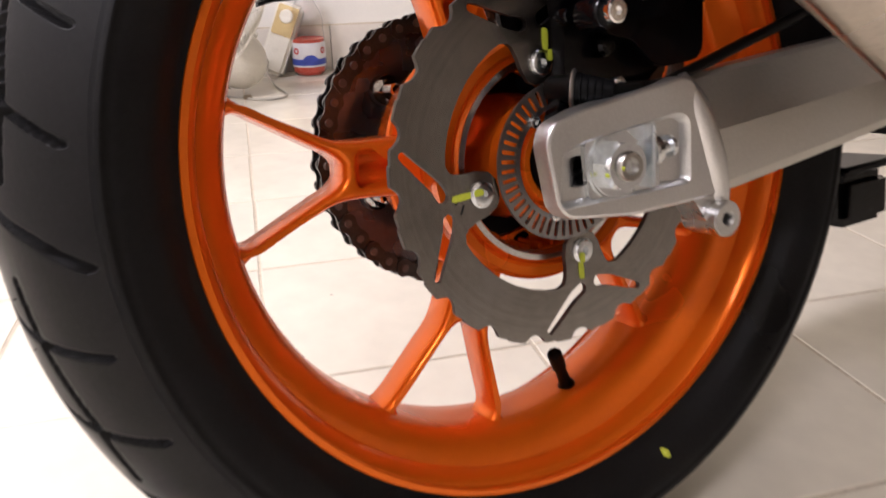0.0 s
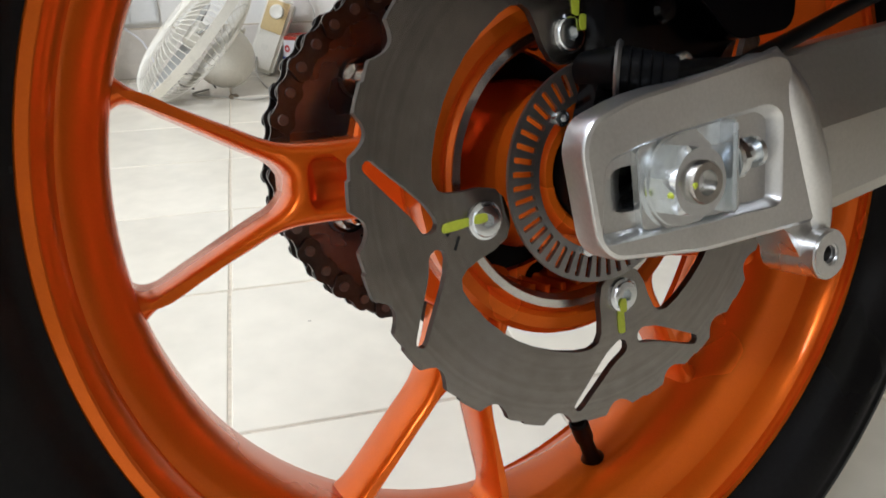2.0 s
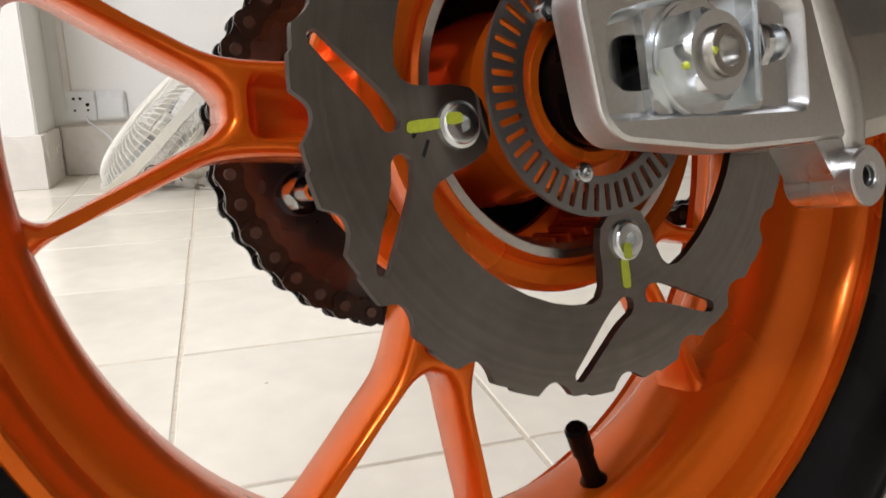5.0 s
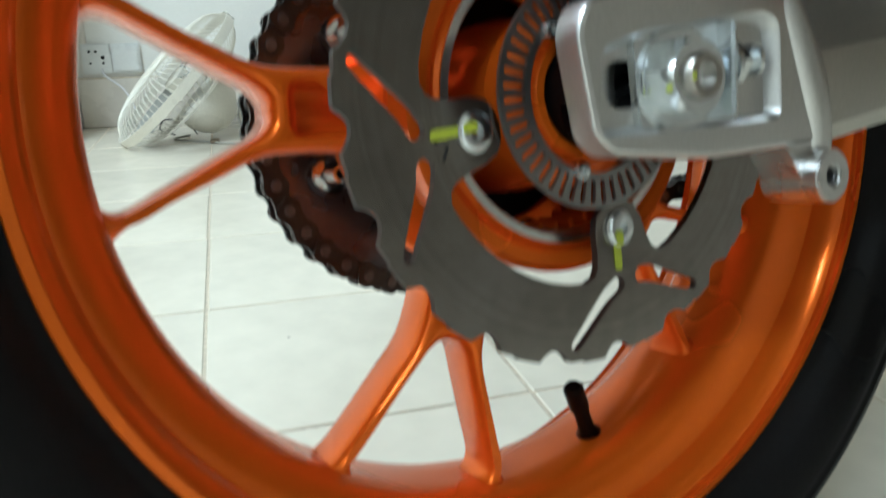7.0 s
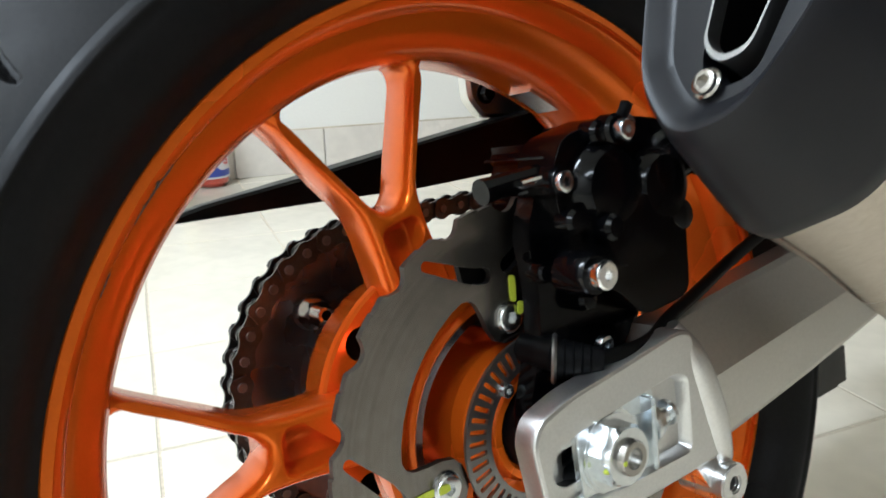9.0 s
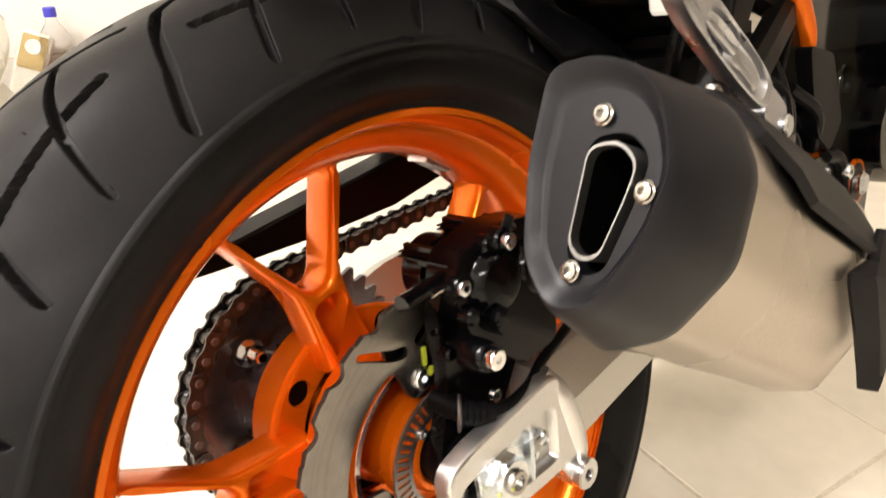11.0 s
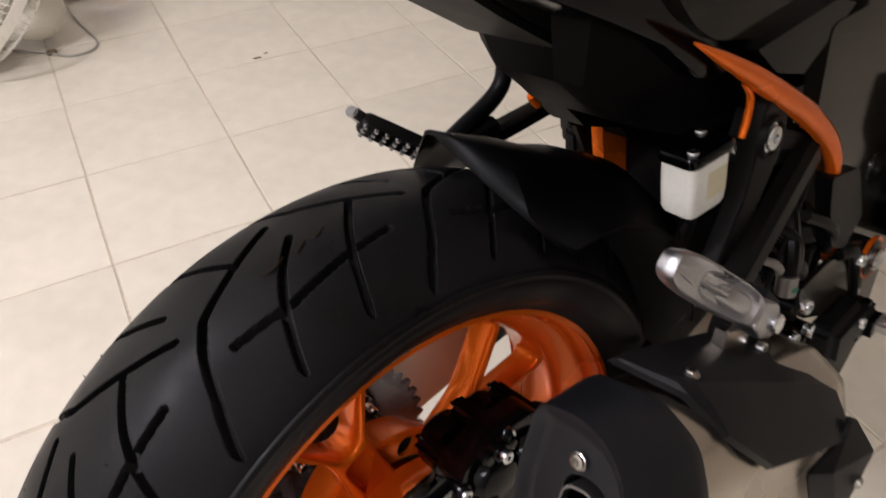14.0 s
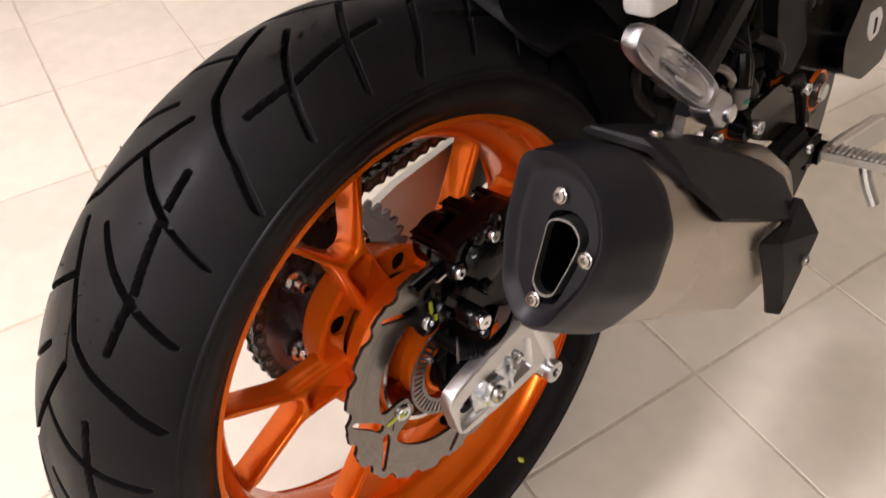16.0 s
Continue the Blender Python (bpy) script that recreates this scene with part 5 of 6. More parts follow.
PEG_TIP, PEG_ROOT = Vector((0.1345, -0.1680, 0.2822)), Vector((0.2240, -0.1850, 0.1940))
peg_ax = (PEG_ROOT - PEG_TIP).normalized()
peg_w = Vector((0.66, 0.0, 0.75))
peg_w = (peg_w - peg_ax * peg_w.dot(peg_ax)).normalized()
peg_up = peg_ax.cross(peg_w).normalized()
peg_up = -peg_up if peg_up.y > 0 else peg_up


def peg_ring(d0, d1, half, up, tilt=0.0, n=56, power=0.62):
    """A long rounded outline on the footrest, from d0 to d1 along it, lifted by up."""
    ring = []
    for k in range(n):
        a = math.tau * k / n
        c, v = math.cos(a), math.sin(a)
        d = (d0 + d1) / 2 + (d1 - d0) / 2 * math.copysign(abs(c) ** power, c)
        ring.append(tuple(PEG_TIP + peg_ax * d + peg_w * half * math.copysign(abs(v) ** power, v) + peg_up * (up + tilt * (d - (d0 + d1) / 2))))
    return ring


peg = part("passenger_footrest", loft([peg_ring(0.006, 0.124, 0.0100, -0.0095), peg_ring(0.001, 0.127, 0.0142, -0.0060), peg_ring(0.0, 0.128, 0.0154, -0.0010), peg_ring(0.0004, 0.128, 0.0153, 0.0045), peg_ring(0.0022, 0.127, 0.0143, 0.0074), peg_ring(0.0045, 0.125, 0.0130, 0.0082), peg_ring(0.034, 0.119, 0.0118, 0.0070), peg_ring(0.038, 0.116, 0.0110, 0.0034), peg_ring(0.046, 0.110, 0.0080, 0.0010)]), FORGED, bike, "silver forged passenger footrest, folded up")
part("boss", loft([peg_ring(0.068, 0.116, 0.0084, 0.000), peg_ring(0.072, 0.113, 0.0078, 0.0040), peg_ring(0.078, 0.109, 0.0062, 0.0064), peg_ring(0.086, 0.104, 0.0030, 0.0076)]), FORGED, peg)
for side in (-1, 1):
    part("ridge", tube([PEG_TIP + peg_ax * d + peg_w * side * w + peg_up * h for d, w, h in ((0.005, 0.0020, 0.0076), (0.018, 0.0036, 0.0080), (0.029, 0.0046, 0.0064))], [0.0008, 0.0012, 0.0010], 8), FORGED, peg)
part("ridge", tube([PEG_TIP + peg_ax * d + peg_up * h for d, h in ((0.038, 0.0022), (0.054, 0.0028), (0.074, 0.0042))], [0.0014, 0.0022, 0.0028], 10), FORGED, peg)
part("pivot_pin", revolve([(-0.1965, 0), (-0.1965, 0.0070), (-0.1950, 0.0082), (-0.1920, 0.0082), (-0.150, 0.006), (-0.150, 0)], 24, closed=False, cx=0.2470, cz=0.1715), ZINC, peg)
part("knuckle", moulded(rounded([(0.212, 0.188), (0.228, 0.204), (0.253, 0.186), (0.257, 0.168), (0.243, 0.158), (0.226, 0.168)], 0.005), ((-0.174, 0.0), (-0.189, 0.0), (-0.1915, 0.0010), (-0.1925, 0.0030))), FORGED, peg)
part("pivot_fork", loft([[(x, y, z) for x, z in ((0.225, 0.155), (0.275, 0.140), (0.280, 0.165), (0.258, 0.190), (0.236, 0.178))] for y in (-0.180, -0.150)]), BLACK_PLASTIC, peg)
part("spring_bolt", socket_bolt(0.006, 0.006, 0.003), ZINC, peg, at=Matrix.Translation((0.238, -0.186, 0.150)))
def bar(a, b, w0, w1, y0, y1, th=0.012):
    """A flat cast bar from a to b in x and z."""
    a, b = Vector(a), Vector(b)
    n = Vector((-(b - a).y, (b - a).x)).normalized()
    return [[(p.x + n.x * w, y, p.y + n.y * w), (p.x + n.x * w * 0.6, y - th * 0.5, p.y + n.y * w * 0.6), (p.x - n.x * w * 0.6, y - th * 0.5, p.y - n.y * w * 0.6), (p.x - n.x * w, y, p.y - n.y * w), (p.x - n.x * w, y + th, p.y - n.y * w), (p.x + n.x * w, y + th, p.y + n.y * w)] for p, w, y in ((a, w0, y0), (a * 0.5 + b * 0.5, (w0 + w1) / 2, (y0 + y1) / 2), (b, w1, y1))]


STAY = [(0.302, 0.318), (0.330, 0.316), (0.343, 0.296), (0.339, 0.262), (0.318, 0.236), (0.292, 0.200), (0.268, 0.166), (0.238, 0.174), (0.256, 0.205), (0.284, 0.243), (0.295, 0.276)]
stay = part("footrest_bracket", moulded(rounded(STAY, 0.010, 5), ((-0.124, 0.0), (-0.134, 0.0), (-0.137, 0.0012), (-0.1385, 0.0035))), GREY_PLASTIC, bike, "dark cast footrest hanger with two arms")
part("bolt_seat", revolve([(-0.1385, 0.0125), (-0.1420, 0.0140), (-0.1420, 0.0165), (-0.1370, 0.0185), (-0.1370, 0.0125)], 36, cx=0.3145, cz=0.2844), GREY_PLASTIC, stay)
part("arm", loft(bar((0.404, 0.234), (0.255, 0.176), 0.014, 0.016, -0.136, -0.154)), GREY_PLASTIC, stay)
part("web", loft(bar((0.305, 0.285), (0.415, 0.236), 0.020, 0.008, -0.122, -0.126)), GREY_PLASTIC, stay)
part("bolt", socket_bolt(0.010, 0.005, 0.0042, flange=0.0125), ZINC, stay, at=Matrix.Translation((0.3145, -0.1385, 0.2844)))
part("stay_wire", tube([(0.440, -0.130, 0.235), (0.36, -0.145, 0.180), (0.30, -0.155, 0.140)], 0.0022), CABLE, stay)

# left side, seen over the wheel
lp_bm, lp_up = footrest((0.145, 0.168, 0.289), (0.200, 0.128, 0.240), (0.3, 0.3, -0.9), 0.0125, 0.009)
lp_side = lp_up.cross(Vector((0.200, 0.128, 0.240)) - Vector((0.145, 0.168, 0.289))).normalized()
left_peg = part("passenger_footrest", lp_bm, GREY_PLASTIC, bike, "dark passenger footrest with a ribbed rubber pad")
for k in range(7):
    for m in (-1, 0, 1):
        c = Vector((0.149, 0.165, 0.285)).lerp(Vector((0.192, 0.134, 0.247)), k / 6) + lp_up * 0.0068 + lp_side * 0.0070 * m
        part("stud", revolve([(0.001, 0), (0.001, 0.0028), (-0.0030, 0.0020), (-0.0030, 0)], 8, closed=False), RING_STEEL, left_peg, at=Matrix.Translation(c) @ turn_to(lp_up).to_4x4())
part("end_stop", block((0.010, 0.016, 0.024), (0.1465, 0.168, 0.293), 0.002, turn=Matrix.Rotation(radians(-40), 3, "Y")), RING_STEEL, left_peg, "bare metal end stop")
far_stay = None
for a, b, w0, w1 in (((0.196, 0.240), (0.262, 0.250), 0.013, 0.012), ((0.250, 0.234), (0.352, 0.242), 0.010, 0.009)):
    bm = loft([[(x, y + 0.24, z) for x, y, z in sec] for sec in bar(a, b, w0, w1, -0.120, -0.130)])
    if far_stay is None:
        far_stay = part("footrest_bracket", bm, BLACK_PLASTIC, bike, "black cast footrest hanger on the far side")
    else:
        part("arm", bm, BLACK_PLASTIC, far_stay)

part("arm", tube([(0.284, 0.118, 0.354), (0.289, 0.118, 0.308), (0.276, 0.118, 0.280), (0.226, 0.121, 0.258), (0.194, 0.126, 0.244)], [0.0080, 0.0085, 0.0090, 0.0095, 0.0095], 14), BLACK_PLASTIC, far_stay)

# ---- rear mudguard over the tyre ----
hug = []
HUGGER = ((68.5, 0.346, 0.035, 0.010, 0.003), (67.2, 0.347, 0.018, 0.040, 0.024), (64.5, 0.347, 0.010, 0.066, 0.042), (60.5, 0.347, MID, 0.084, 0.056), (56.5, 0.347, MID, 0.090, 0.060), (54.5, 0.3475, MID, 0.091, 0.054), (52.0, 0.348, MID, 0.091, 0.045), (46.0, 0.360, MID, 0.091, 0.040), (38.0, 0.376, MID, 0.091, 0.042), (28.0, 0.386, MID, 0.091, 0.040), (16.0, 0.372, MID, 0.091, 0.030), (4.0, 0.356, MID, 0.091, 0.026), (-5.0, 0.351, MID, 0.091, 0.026))
for ang, r, mid, w, drop in HUGGER:
    n = Vector((math.cos(radians(ang)), 0, math.sin(radians(ang))))
    sec = []
    for j in range(15):
        t = j / 7 - 1
        sec.append(n * (r - drop * abs(t) ** 2.3) + Vector((0, mid + w * t, 0)))
    sec += [v - n * 0.004 for v in sec[::-1]]
    hug.append([tuple(v) for v in sec])
part("rear_mudguard", loft(hug), BLACK_PLASTIC, bike, "pointed black plastic mudguard hugging the tyre")

# ---- brake fluid reservoir ----
c = Vector((0.2400, -0.1205, 0.0))
outline = rounded([(-0.0230, -0.0160), (0.0230, -0.0160), (0.0230, 0.0160), (-0.0230, 0.0160)], 0.0075, 6)
yaw_r = Matrix.Rotation(radians(-4), 2)
def res_ring(z, k):
    return [(c.x + (yaw_r @ Vector(p)).x * k, c.y + (yaw_r @ Vector(p)).y * k, z) for p in outline]


reservoir = part("brake_reservoir", loft([res_ring(z, k) for z, k in ((0.2545, 0.85), (0.258, 0.93), (0.275, 0.96), (0.300, 0.97))]), TANK_WHITE, bike, "milky white brake fluid reservoir with black cap")
part("cap", loft([res_ring(z, k) for z, k in ((0.2975, 1.05), (0.2990, 1.08), (0.3045, 1.08), (0.3060, 1.03))]), BLACK_GLOSS, reservoir, "gloss black screwed cap")
for p in ((0.2245, -0.1280), (0.2565, -0.1140)):
    part("screw", socket_bolt(0.0045, 0.0025, 0.002), ZINC, reservoir, at=Matrix.Translation((p[0], p[1], 0.3060)) @ turn_to((0, 0, 1)).to_4x4())
win = block((0.022, 0.0012, 0.022), (0, 0, 0), 0.0004)
part("level_window", win, FLUID, reservoir, "amber fluid level window", at=Matrix.Translation((c.x + 0.0050, c.y - 0.0158, 0.277)) @ Matrix.Rotation(radians(-4), 4, "Z"))
part("mount_bolt", socket_bolt(0.006, 0.006, 0.003), ZINC, reservoir, at=Matrix.Translation((0.270, -0.128, 0.292)) @ turn_to((0.3, -0.9, 0.2)).to_4x4())
part("hose", tube([(0.236, -0.122, 0.245), (0.236, -0.115, 0.220), (0.25, -0.10, 0.17), (0.30, -0.09, 0.12)], 0.006), CABLE, reservoir)

# ---- tail, seat unit and subframe ----
tail = []
for x, low, half, top in ((0.02, 0.512, 0.045, 0.62), (0.07, 0.474, 0.056, 0.62), (0.110, 0.442, 0.062, 0.62), (0.150, 0.412, 0.066, 0.62), (0.190, 0.386, 0.068, 0.62), (0.205, 0.345, 0.070, 0.60), (0.255, 0.296, 0.074, 0.58), (0.320, 0.262, 0.080, 0.52), (0.40, 0.25, 0.090, 0.48), (0.60, 0.22, 0.09, 0.46)):
    tail.append([(x, -half, low + 0.02), (x, -half * 0.8, low), (x, half * 0.6, low), (x, half * 0.8, low + 0.02), (x, half * 0.85, (low + top) / 2), (x, half * 0.7, top), (x, -half * 0.8, top), (x, -half * 1.05, (low + top) / 2)])
tail_unit = part("tail_unit", mesh_from(loft(tail), "tail_unit", TAIL, 12), TAIL, bike, "black plastic tail unit under the seat")
part("under_tray", loft([[(x, -0.046, z), (x, 0.048, z), (x, 0.048, z - 0.006), (x, -0.046, z - 0.006)] for x, z in ((0.01, 0.518), (0.07, 0.472), (0.13, 0.425), (0.185, 0.386))]), GREY_PLASTIC, tail_unit)
part("near_skirt", loft([[(x, -0.085, z0), (x, -0.105, (z0 + z1) / 2), (x, -0.10, z1), (x, -0.06, z1), (x, -0.06, z0)] for x, z0, z1 in ((0.16, 0.37, 0.60), (0.20, 0.33, 0.58), (0.25, 0.305, 0.55), (0.31, 0.29, 0.50))]), TAIL, tail_unit)
part("side_panel", moulded(rounded([(0.062, 0.476), (0.074, 0.461), (0.158, 0.415), (0.210, 0.385), (0.257, 0.345), (0.335, 0.330), (0.350, 0.460), (0.330, 0.570), (0.060, 0.570), (0.052, 0.510)], 0.004), ((-0.050, 0.0), (-0.108, 0.0), (-0.111, 0.0010), (-0.112, 0.0030))), BLACK_GLOSS, tail_unit, "gloss black tail side panel")
under_box = part("under_seat_box", plate([rounded([(0.217, 0.365), (0.2325, 0.331), (0.247, 0.311), (0.290, 0.262), (0.344, 0.2385), (0.356, 0.2215), (0.400, 0.215), (0.450, 0.205), (0.530, 0.190), (0.530, 0.380), (0.217, 0.410)], 0.004)], 0.022, 0.060, 0.003), TAIL, tail_unit)
part("box_lug", block((0.026, 0.010, 0.006), (0.318, 0.052, 0.2475), 0.002, turn=Matrix.Rotation(radians(22), 3, "Y")), BLACK_GLOSS, under_box)
part("inner_plate", plate([rounded([(0.329, 0.250), (0.380, 0.240), (0.380, 0.182), (0.352, 0.190)], 0.005)], 0.072, 0.078, 0.001), GREY_PLASTIC, tail_unit)
part("inner_fender", plate([rounded([(0.362, 0.245), (0.505, 0.210), (0.500, 0.125), (0.400, 0.130), (0.362, 0.165)], 0.008)], 0.100, 0.106, 0.001), BLACK_PLASTIC, tail_unit)
part("mount_block", block((0.044, 0.020, 0.044), (0.366, 0.088, 0.197), 0.005), GREY_PLASTIC, tail_unit)
OLIVE = material("glossy_dark_olive_panel", (0.010, 0.009, 0.006), 0.12, spread=0.15, grain=300, spec=0.22)
part("side_cowl", plate([rounded([(0.206, 0.419), (0.226, 0.396), (0.251, 0.378), (0.303, 0.362), (0.440, 0.355), (0.500, 0.430), (0.480, 0.600), (0.190, 0.600), (0.196, 0.450)], 0.010)], -0.122, -0.100, 0.006, segments=3), OLIVE, tail_unit, "glossy dark olive side cowl")
part("cowl_step", loft([[(x, y, z) for x, z in ((0.286, 0.362), (0.404, 0.364), (0.440, 0.351), (0.362, 0.318), (0.318, 0.334))] for y in (-0.136, -0.128, -0.100)]), BLACK_GLOSS, tail_unit)
frame_bar = part("subframe", tube([(0.212, -0.132, 0.390), (0.245, -0.134, 0.369), (0.285, -0.135, 0.3435), (0.330, -0.136, 0.3120), (0.375, -0.138, 0.2790), (0.412, -0.140, 0.2450), (0.434, -0.141, 0.2150), (0.438, -0.141, 0.195)], [0.0012, 0.0052, 0.0080, 0.0100, 0.0106, 0.0100, 0.0086, 0.0068], 16), ORANGE, bike, "orange tubular steel subframe")
part("tab", tube([(0.286, -0.128, 0.336), (0.2970, -0.128, 0.322), (0.2955, -0.128, 0.304), (0.290, -0.128, 0.291)], [0.0022, 0.0030, 0.0032, 0.0030]), ORANGE, frame_bar)
part("gusset", loft([[(x, y, z) for x, z in ((0.350, 0.240), (0.430, 0.215), (0.455, 0.120), (0.400, 0.150), (0.353, 0.190))] for y in (0.050, 0.064)]), ORANGE, frame_bar)
for pts in ([(0.262, 0.060, 0.294), (0.266, 0.060, 0.288), (0.270, 0.060, 0.282)], [(0.311, 0.058, 0.254), (0.317, 0.057, 0.2525), (0.323, 0.056, 0.251)]):
    part("far_tube", tube(pts, 0.0042), ORANGE, frame_bar)
part("lower_tube", tube([(0.438, -0.139, 0.200), (0.460, -0.135, 0.150), (0.486, -0.132, 0.092), (0.500, -0.130, 0.066)], 0.0095), ORANGE, frame_bar)
part("tube_sleeve", plate([rounded([(0.418, 0.204), (0.478, 0.188), (0.510, 0.118), (0.478, 0.094), (0.444, 0.116), (0.426, 0.166)], 0.008)], -0.151, -0.126, 0.004), BLACK_PLASTIC, frame_bar)
part("cross_lug", block((0.030, 0.030, 0.020), (0.402, -0.118, 0.040), 0.004), ORANGE, frame_bar)

# ---- frame plate and engine side ahead of the wheel ----
FRAME = rounded([(0.395, 0.262), (0.400, 0.345), (0.760, 0.330), (0.700, 0.175), (0.668, 0.125), (0.658, 0.066), (0.663, 0.001), (0.638, -0.086), (0.570, -0.029), (0.519, 0.078), (0.440, 0.120)], 0.012)
frame_plate = part("frame_plate", plate([FRAME, circle(0.0165, 28, 0.5585, 0.147)], -0.137, -0.122, 0.003), OLIVE, bike, "dark olive frame plate with a round boss")
part("boss_ring", revolve([(-0.139, 0.0168), (-0.139, 0.0195), (-0.134, 0.0215), (-0.130, 0.0165)], 32, cx=0.5585, cz=0.147), OLIVE, frame_plate)
part("boss_bolt", revolve([(-0.132, 0.0), (-0.132, 0.011), (-0.124, 0.012), (-0.124, 0.0)], 20, closed=False, cx=0.5585, cz=0.147), RING_STEEL, frame_plate)
motor = part("engine", block((0.10, 0.20, 0.16), (0.53, 0.0, 0.05), 0.02, segments=3), ENGINE, bike, "dark cast engine block")
part("gear_case", block((0.14, 0.16, 0.16), (0.46, 0.0, 0.14), 0.02, segments=3), ENGINE, motor)
part("pivot_case", block((0.09, 0.21, 0.07), (0.49, -0.005, 0.055), 0.02, segments=3), ENGINE, motor)
part("air_box", block((0.12, 0.10, 0.12), (0.475, 0.13, 0.20), 0.02, segments=3), ENGINE, motor)
part("shock_body", tube([(0.440, -0.105, 0.180), (0.447, -0.108, 0.120), (0.455, -0.110, 0.060)], [0.026, 0.030, 0.027], 20), BLACK_GLOSS, motor)
for z in (0.145, 0.115, 0.090):
    part("shock_collar", tube([(0.444, -0.108, z + 0.004), (0.4445, -0.108, z), (0.445, -0.108, z - 0.004)], [0.031, 0.0335, 0.031], 20), BLACK_GLOSS, motor)
COVER = rounded([(0.599, 0.230), (0.690, 0.200), (0.752, 0.066), (0.739, 0.006), (0.665, 0.009), (0.590, 0.050), (0.578, 0.095), (0.614, 0.136), (0.588, 0.170)], 0.014)
cover = part("engine_cover", plate([COVER], -0.168, -0.100, 0.008, segments=3), BLACK_GLOSS, bike, "gloss black engine side cover with a white emblem")
part("emblem", plate([rounded([(0.645, 0.104), (0.678, 0.101), (0.692, 0.083), (0.688, 0.063), (0.664, 0.061), (0.649, 0.077)], 0.005)], -0.1695, -0.1675, 0.0004), SOCKET, cover, "plain white emblem")
part("emblem_bar", plate([rounded([(0.664, 0.092), (0.672, 0.090), (0.674, 0.070), (0.667, 0.070)], 0.0008)], -0.1702, -0.1695), DARK, cover)
part("wire_clip", tube([(0.612, -0.172, 0.200), (0.622, -0.173, 0.176), (0.640, -0.173, 0.166), (0.656, -0.172, 0.168)], 0.0026), CHROME, cover)
HEEL = rounded([(0.386, 0.095), (0.446, 0.096), (0.492, 0.083), (0.530, -0.004), (0.464, 0.018), (0.405, 0.050)], 0.008)
heel = part("heel_guard", plate([HEEL], -0.151, -0.145, 0.0012), OLIVE, bike, "dark grey heel guard plate with bolts")
part("edge_plate", plate([rounded([(0.478, 0.098), (0.562, 0.060), (0.574, -0.026), (0.540, -0.012), (0.520, 0.060)], 0.005)], -0.146, -0.138, 0.001), BLACK_PLASTIC, heel)
part("edge_rib", tube([(0.470, -0.150, 0.090), (0.500, -0.152, 0.080), (0.520, -0.152, 0.040), (0.535, -0.150, -0.002)], [0.006, 0.008, 0.006, 0.006]), GREY_PLASTIC, heel)
for x, y, z in ((0.509, -0.156, 0.066), (0.555, -0.142, -0.012), (0.4065, -0.150, 0.066), (0.4410, -0.146, 0.010), (0.3950, -0.148, 0.030)):
    part("bolt", socket_bolt(0.0080, 0.007, 0.0034), ZINC, heel, at=Matrix.Translation((x, y, z)))
for x, z in ((0.400, 0.064), (0.430, 0.012)):
    part("bush", tube([(x, -0.128, z), (x, -0.137, z), (x, -0.146, z)], 0.013, 16), BLACK_GLOSS, heel)
peg_mount = part("footrest_mount", block((0.080, 0.034, 0.050), (0.475, -0.160, -0.005), 0.010, segments=3), ENGINE, bike, "black footrest mount")
part("knuckle", block((0.046, 0.040, 0.046), (0.525, -0.164, -0.020), 0.012, segments=3), BLACK_GLOSS, peg_mount)
part("hanger_leg", loft([[(x, y, z) for x, z in ((0.455, -0.010), (0.530, -0.030), (0.545, -0.055), (0.480, -0.110), (0.455, -0.100))] for y in (-0.165, -0.150)]), GREY_PLASTIC, peg_mount)
part("bolt", socket_bolt(0.006, 0.005, 0.003), ZINC, peg_mount, at=Matrix.Translation((0.490, -0.178, 0.004)))
foot = part("rider_footrest", loft([[(x + 0.003 * t, -0.170 - 0.095 * t, -0.020 + 0.004 * t + dz) for x, dz in ((0.522, -0.008), (0.538, -0.008), (0.541, 0.004), (0.530, 0.007), (0.519, 0.004))] for t in (0, 0.5, 1.0)]), CAST, bike, "serrated silver rider footrest")
tooth = mesh_from(block((0.019, 0.0032, 0.0042), (0, 0, 0), 0.0006, segments=1), "tooth", CAST)
for k in range(14):
    part("tooth", tooth, CAST, foot, at=Matrix.Translation((0.5305, -0.176 - 0.0062 * k, -0.013 + 0.00027 * k)) @ Matrix.Rotation(radians(45), 4, "X"))
part("feeler", tube([(0.531, -0.230, -0.026), (0.530, -0.238, -0.048), (0.529, -0.250, -0.072)], 0.0068), ZINC, foot)
PEDAL = rounded([(0.505, 0.000), (0.560, -0.010), (0.674, -0.040), (0.740, -0.070), (0.770, -0.110), (0.700, -0.098), (0.627, -0.070), (0.560, -0.030)], 0.006)
pedal = part("brake_pedal", plate([PEDAL], -0.196, -0.188, 0.002), CAST, bike, "silver brake pedal lever")
part("pedal_lip", tube([(0.510, -0.197, 0.000), (0.600, -0.199, -0.020), (0.674, -0.200, -0.040), (0.745, -0.200, -0.074)], 0.0045), MACHINED, pedal)
pivot = part("pivot_cap", revolve([(-0.164, 0), (-0.164, 0.0095), (-0.161, 0.0125), (-0.136, 0.0125), (-0.136, 0)], 28, closed=False, cx=0.556, cz=0.041), ZINC, bike, "zinc swingarm pivot cap")
part("pivot_ring", revolve([(-0.1545, 0.0212), (-0.155, 0.0250), (-0.150, 0.0250), (-0.150, 0.0212)], 32, cx=0.556, cz=0.041), ORANGE, pivot, "orange ring")
part("pivot_disc", revolve([(-0.1555, 0.0125), (-0.1555, 0.0208), (-0.136, 0.0208), (-0.136, 0.0125)], 32, cx=0.556, cz=0.041), ENGINE, pivot)
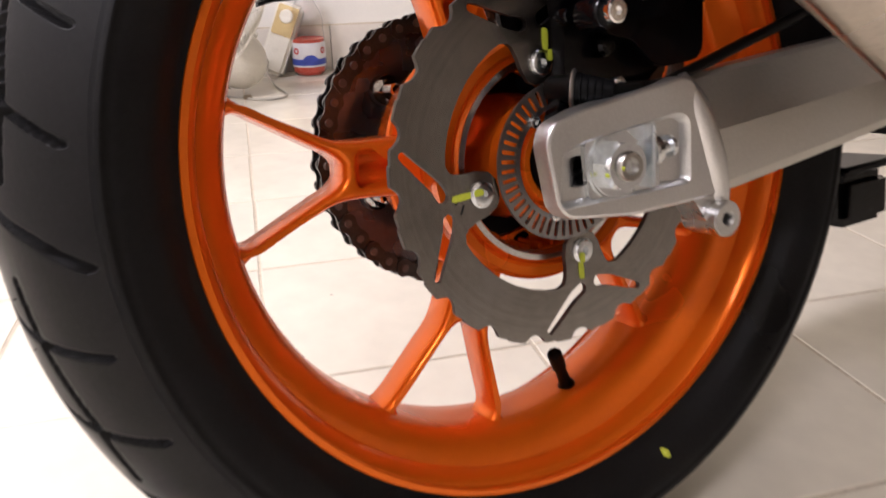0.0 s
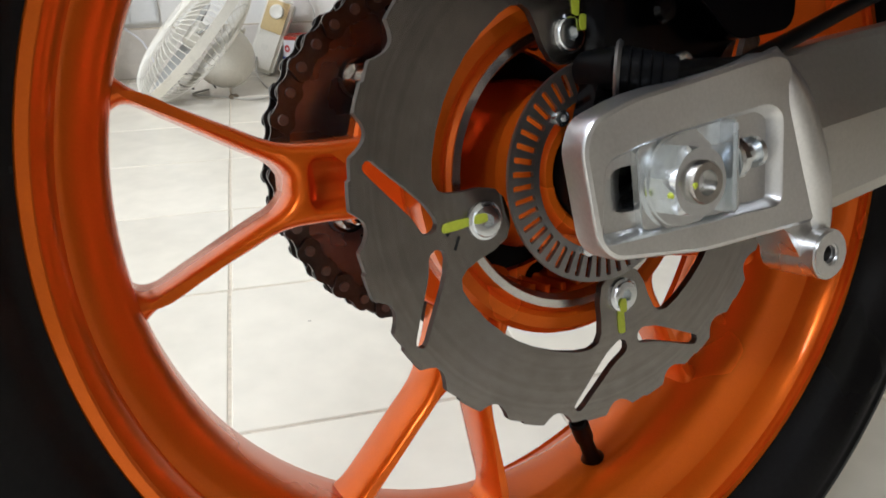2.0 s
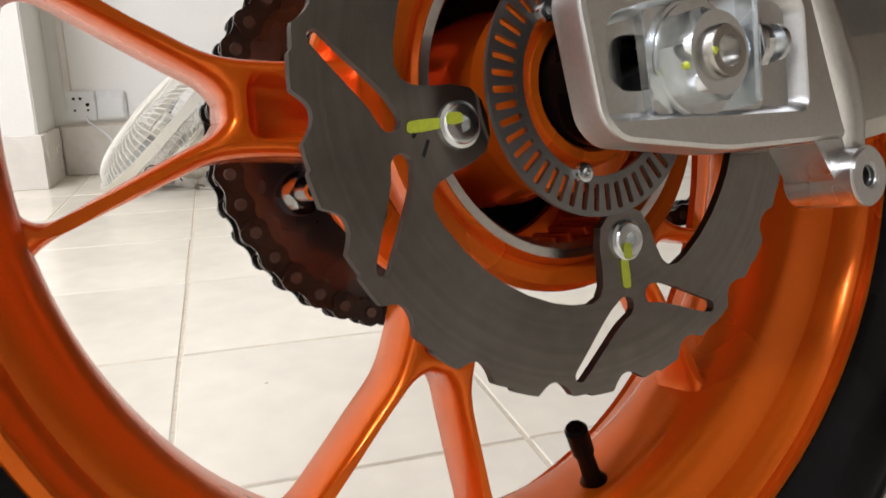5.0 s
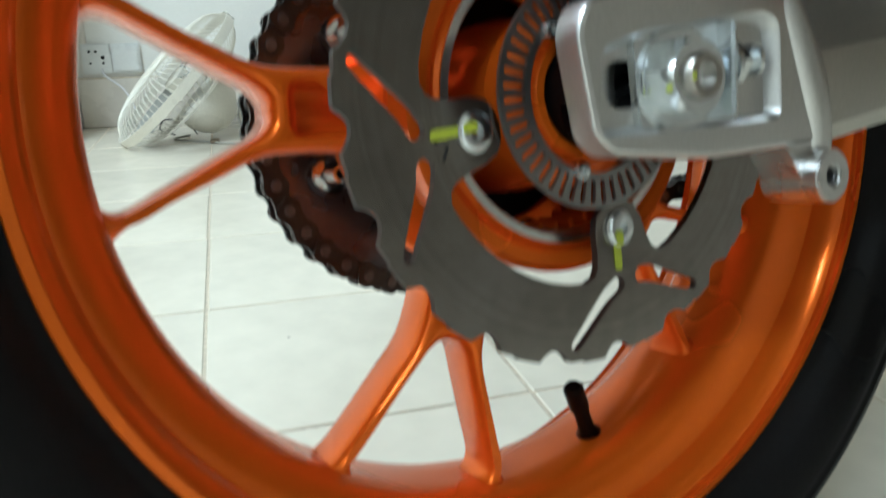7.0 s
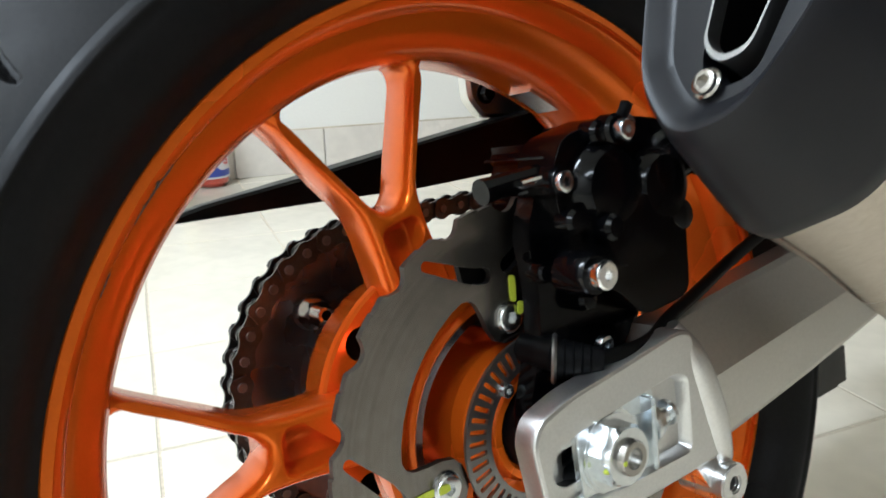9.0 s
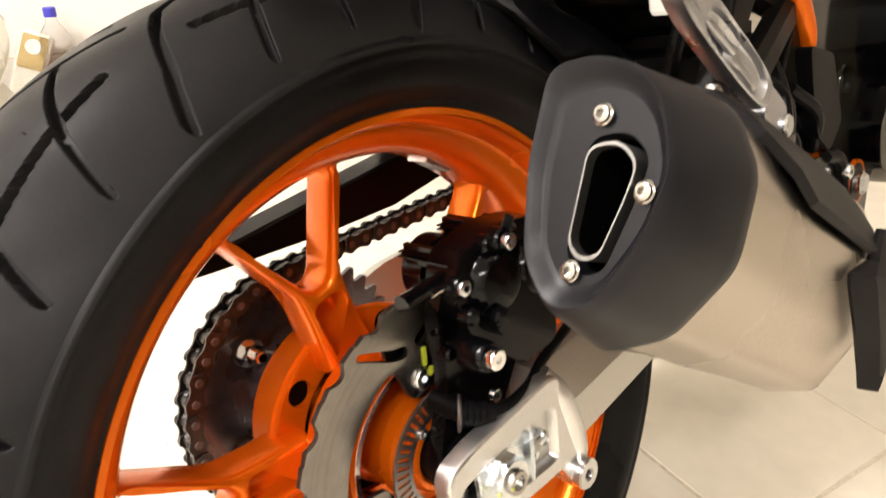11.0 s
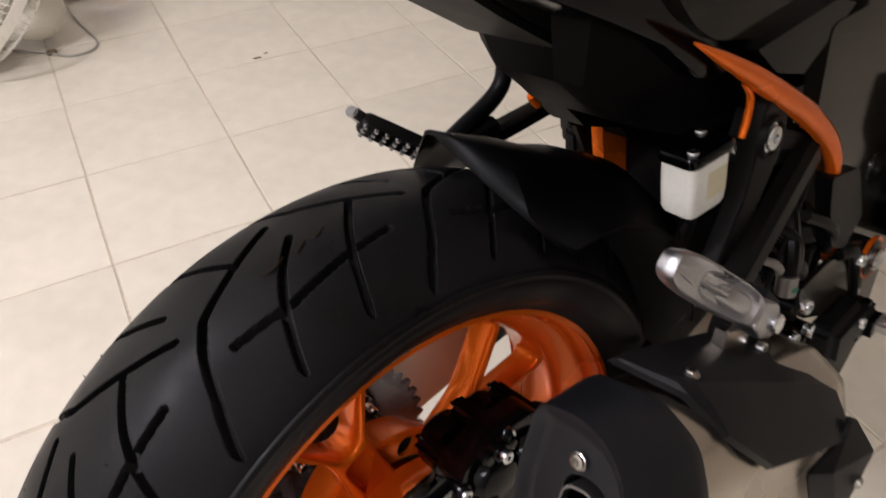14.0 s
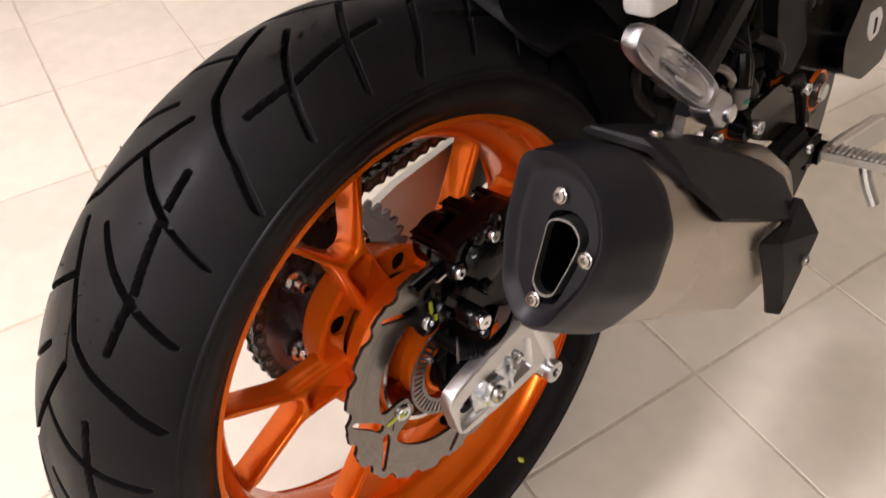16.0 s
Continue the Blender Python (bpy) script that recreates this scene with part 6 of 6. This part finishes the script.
for pts, r in (([(0.36, -0.13, 0.16), (0.38, -0.15, 0.13), (0.41, -0.14, 0.10), (0.45, -0.13, 0.12)], 0.006), ([(0.33, -0.12, 0.20), (0.36, -0.15, 0.17), (0.37, -0.15, 0.12)], 0.006), ([(0.40, -0.14, 0.17), (0.44, -0.15, 0.14), (0.46, -0.14, 0.10)], 0.006), ([(0.385, -0.125, 0.200), (0.366, -0.142, 0.180), (0.354, -0.152, 0.155), (0.349, -0.154, 0.118)], 0.0080)):
    part("hose", tube(pts, r), CABLE, bike, "black rubber hose by the frame")
clip = part("hose_clamp", tube([(0.350, -0.154, 0.140), (0.349, -0.154, 0.130), (0.3485, -0.154, 0.120)], 0.0095, 20), RING_STEEL, bike, "steel hose clamp with a green dab")
GREEN = material("green_paint_dab", (0.01, 0.16, 0.10), 0.4, spread=0.1)
part("dab", dab([(0.346, -0.1632, 0.130), (0.346, -0.1634, 0.126)], 0.0035), GREEN, clip)
part("chrome_link", tube([(0.296, -0.150, 0.184), (0.312, -0.155, 0.174), (0.328, -0.155, 0.158), (0.338, -0.150, 0.146)], [0.003, 0.004, 0.004, 0.003]), RING_STEEL, bike, "bright steel linkage")
for x, y, z in ((0.372, -0.140, 0.168), (0.385, -0.150, 0.020), (0.420, -0.150, -0.012)):
    part("fitting", socket_bolt(0.0055, 0.008, 0.0024, flange=0.007), ZINC, bike, "small bright bolt by the frame", at=Matrix.Translation((x, y, z)))
low = part("centre_bracket", block((0.070, 0.05, 0.050), (0.41, 0.02, -0.105), 0.008), BLACK_GLOSS, bike, "black bracket below the swingarm")
part("flange", block((0.085, 0.06, 0.008), (0.41, 0.02, -0.072), 0.003), BLACK_GLOSS, low)


# ---- floor tiles ----
tile_mesh = mesh_from(block((PITCH - 0.0042, PITCH - 0.0042, 0.008), (0, 0, -0.004), 0.0012, segments=1), "tile", TILE)
i0, i1 = math.floor(X0 / PITCH), math.ceil(X1 / PITCH)
j0, j1 = math.floor(Y0 / PITCH), math.ceil(WALL_Y / PITCH)
shift = random.Random(7)
outer_tiles = bmesh.new()
for i in range(i0, i1):
    for j in range(j0, j1):
        at = (PITCH * (i + 0.5) + shift.uniform(-0.0006, 0.0006), PITCH * (j + 0.5) + shift.uniform(-0.0006, 0.0006), shift.uniform(-0.0004, 0.0))
        m = Matrix.Translation(at) @ Matrix.Rotation(shift.uniform(-0.002, 0.002), 4, "Z")
        if -1.9 < at[0] < 2.8 and at[1] > -3.1:
            part("tile", tile_mesh, TILE, floor, at=m)
        else:
            block((PITCH - 0.0042, PITCH - 0.0042, 0.008), m @ Vector((0, 0, -0.004)), 0, bm=outer_tiles)
tagged(part("outer_tiles", outer_tiles, TILE, floor), "square cream tiles further off", kind="stuff")
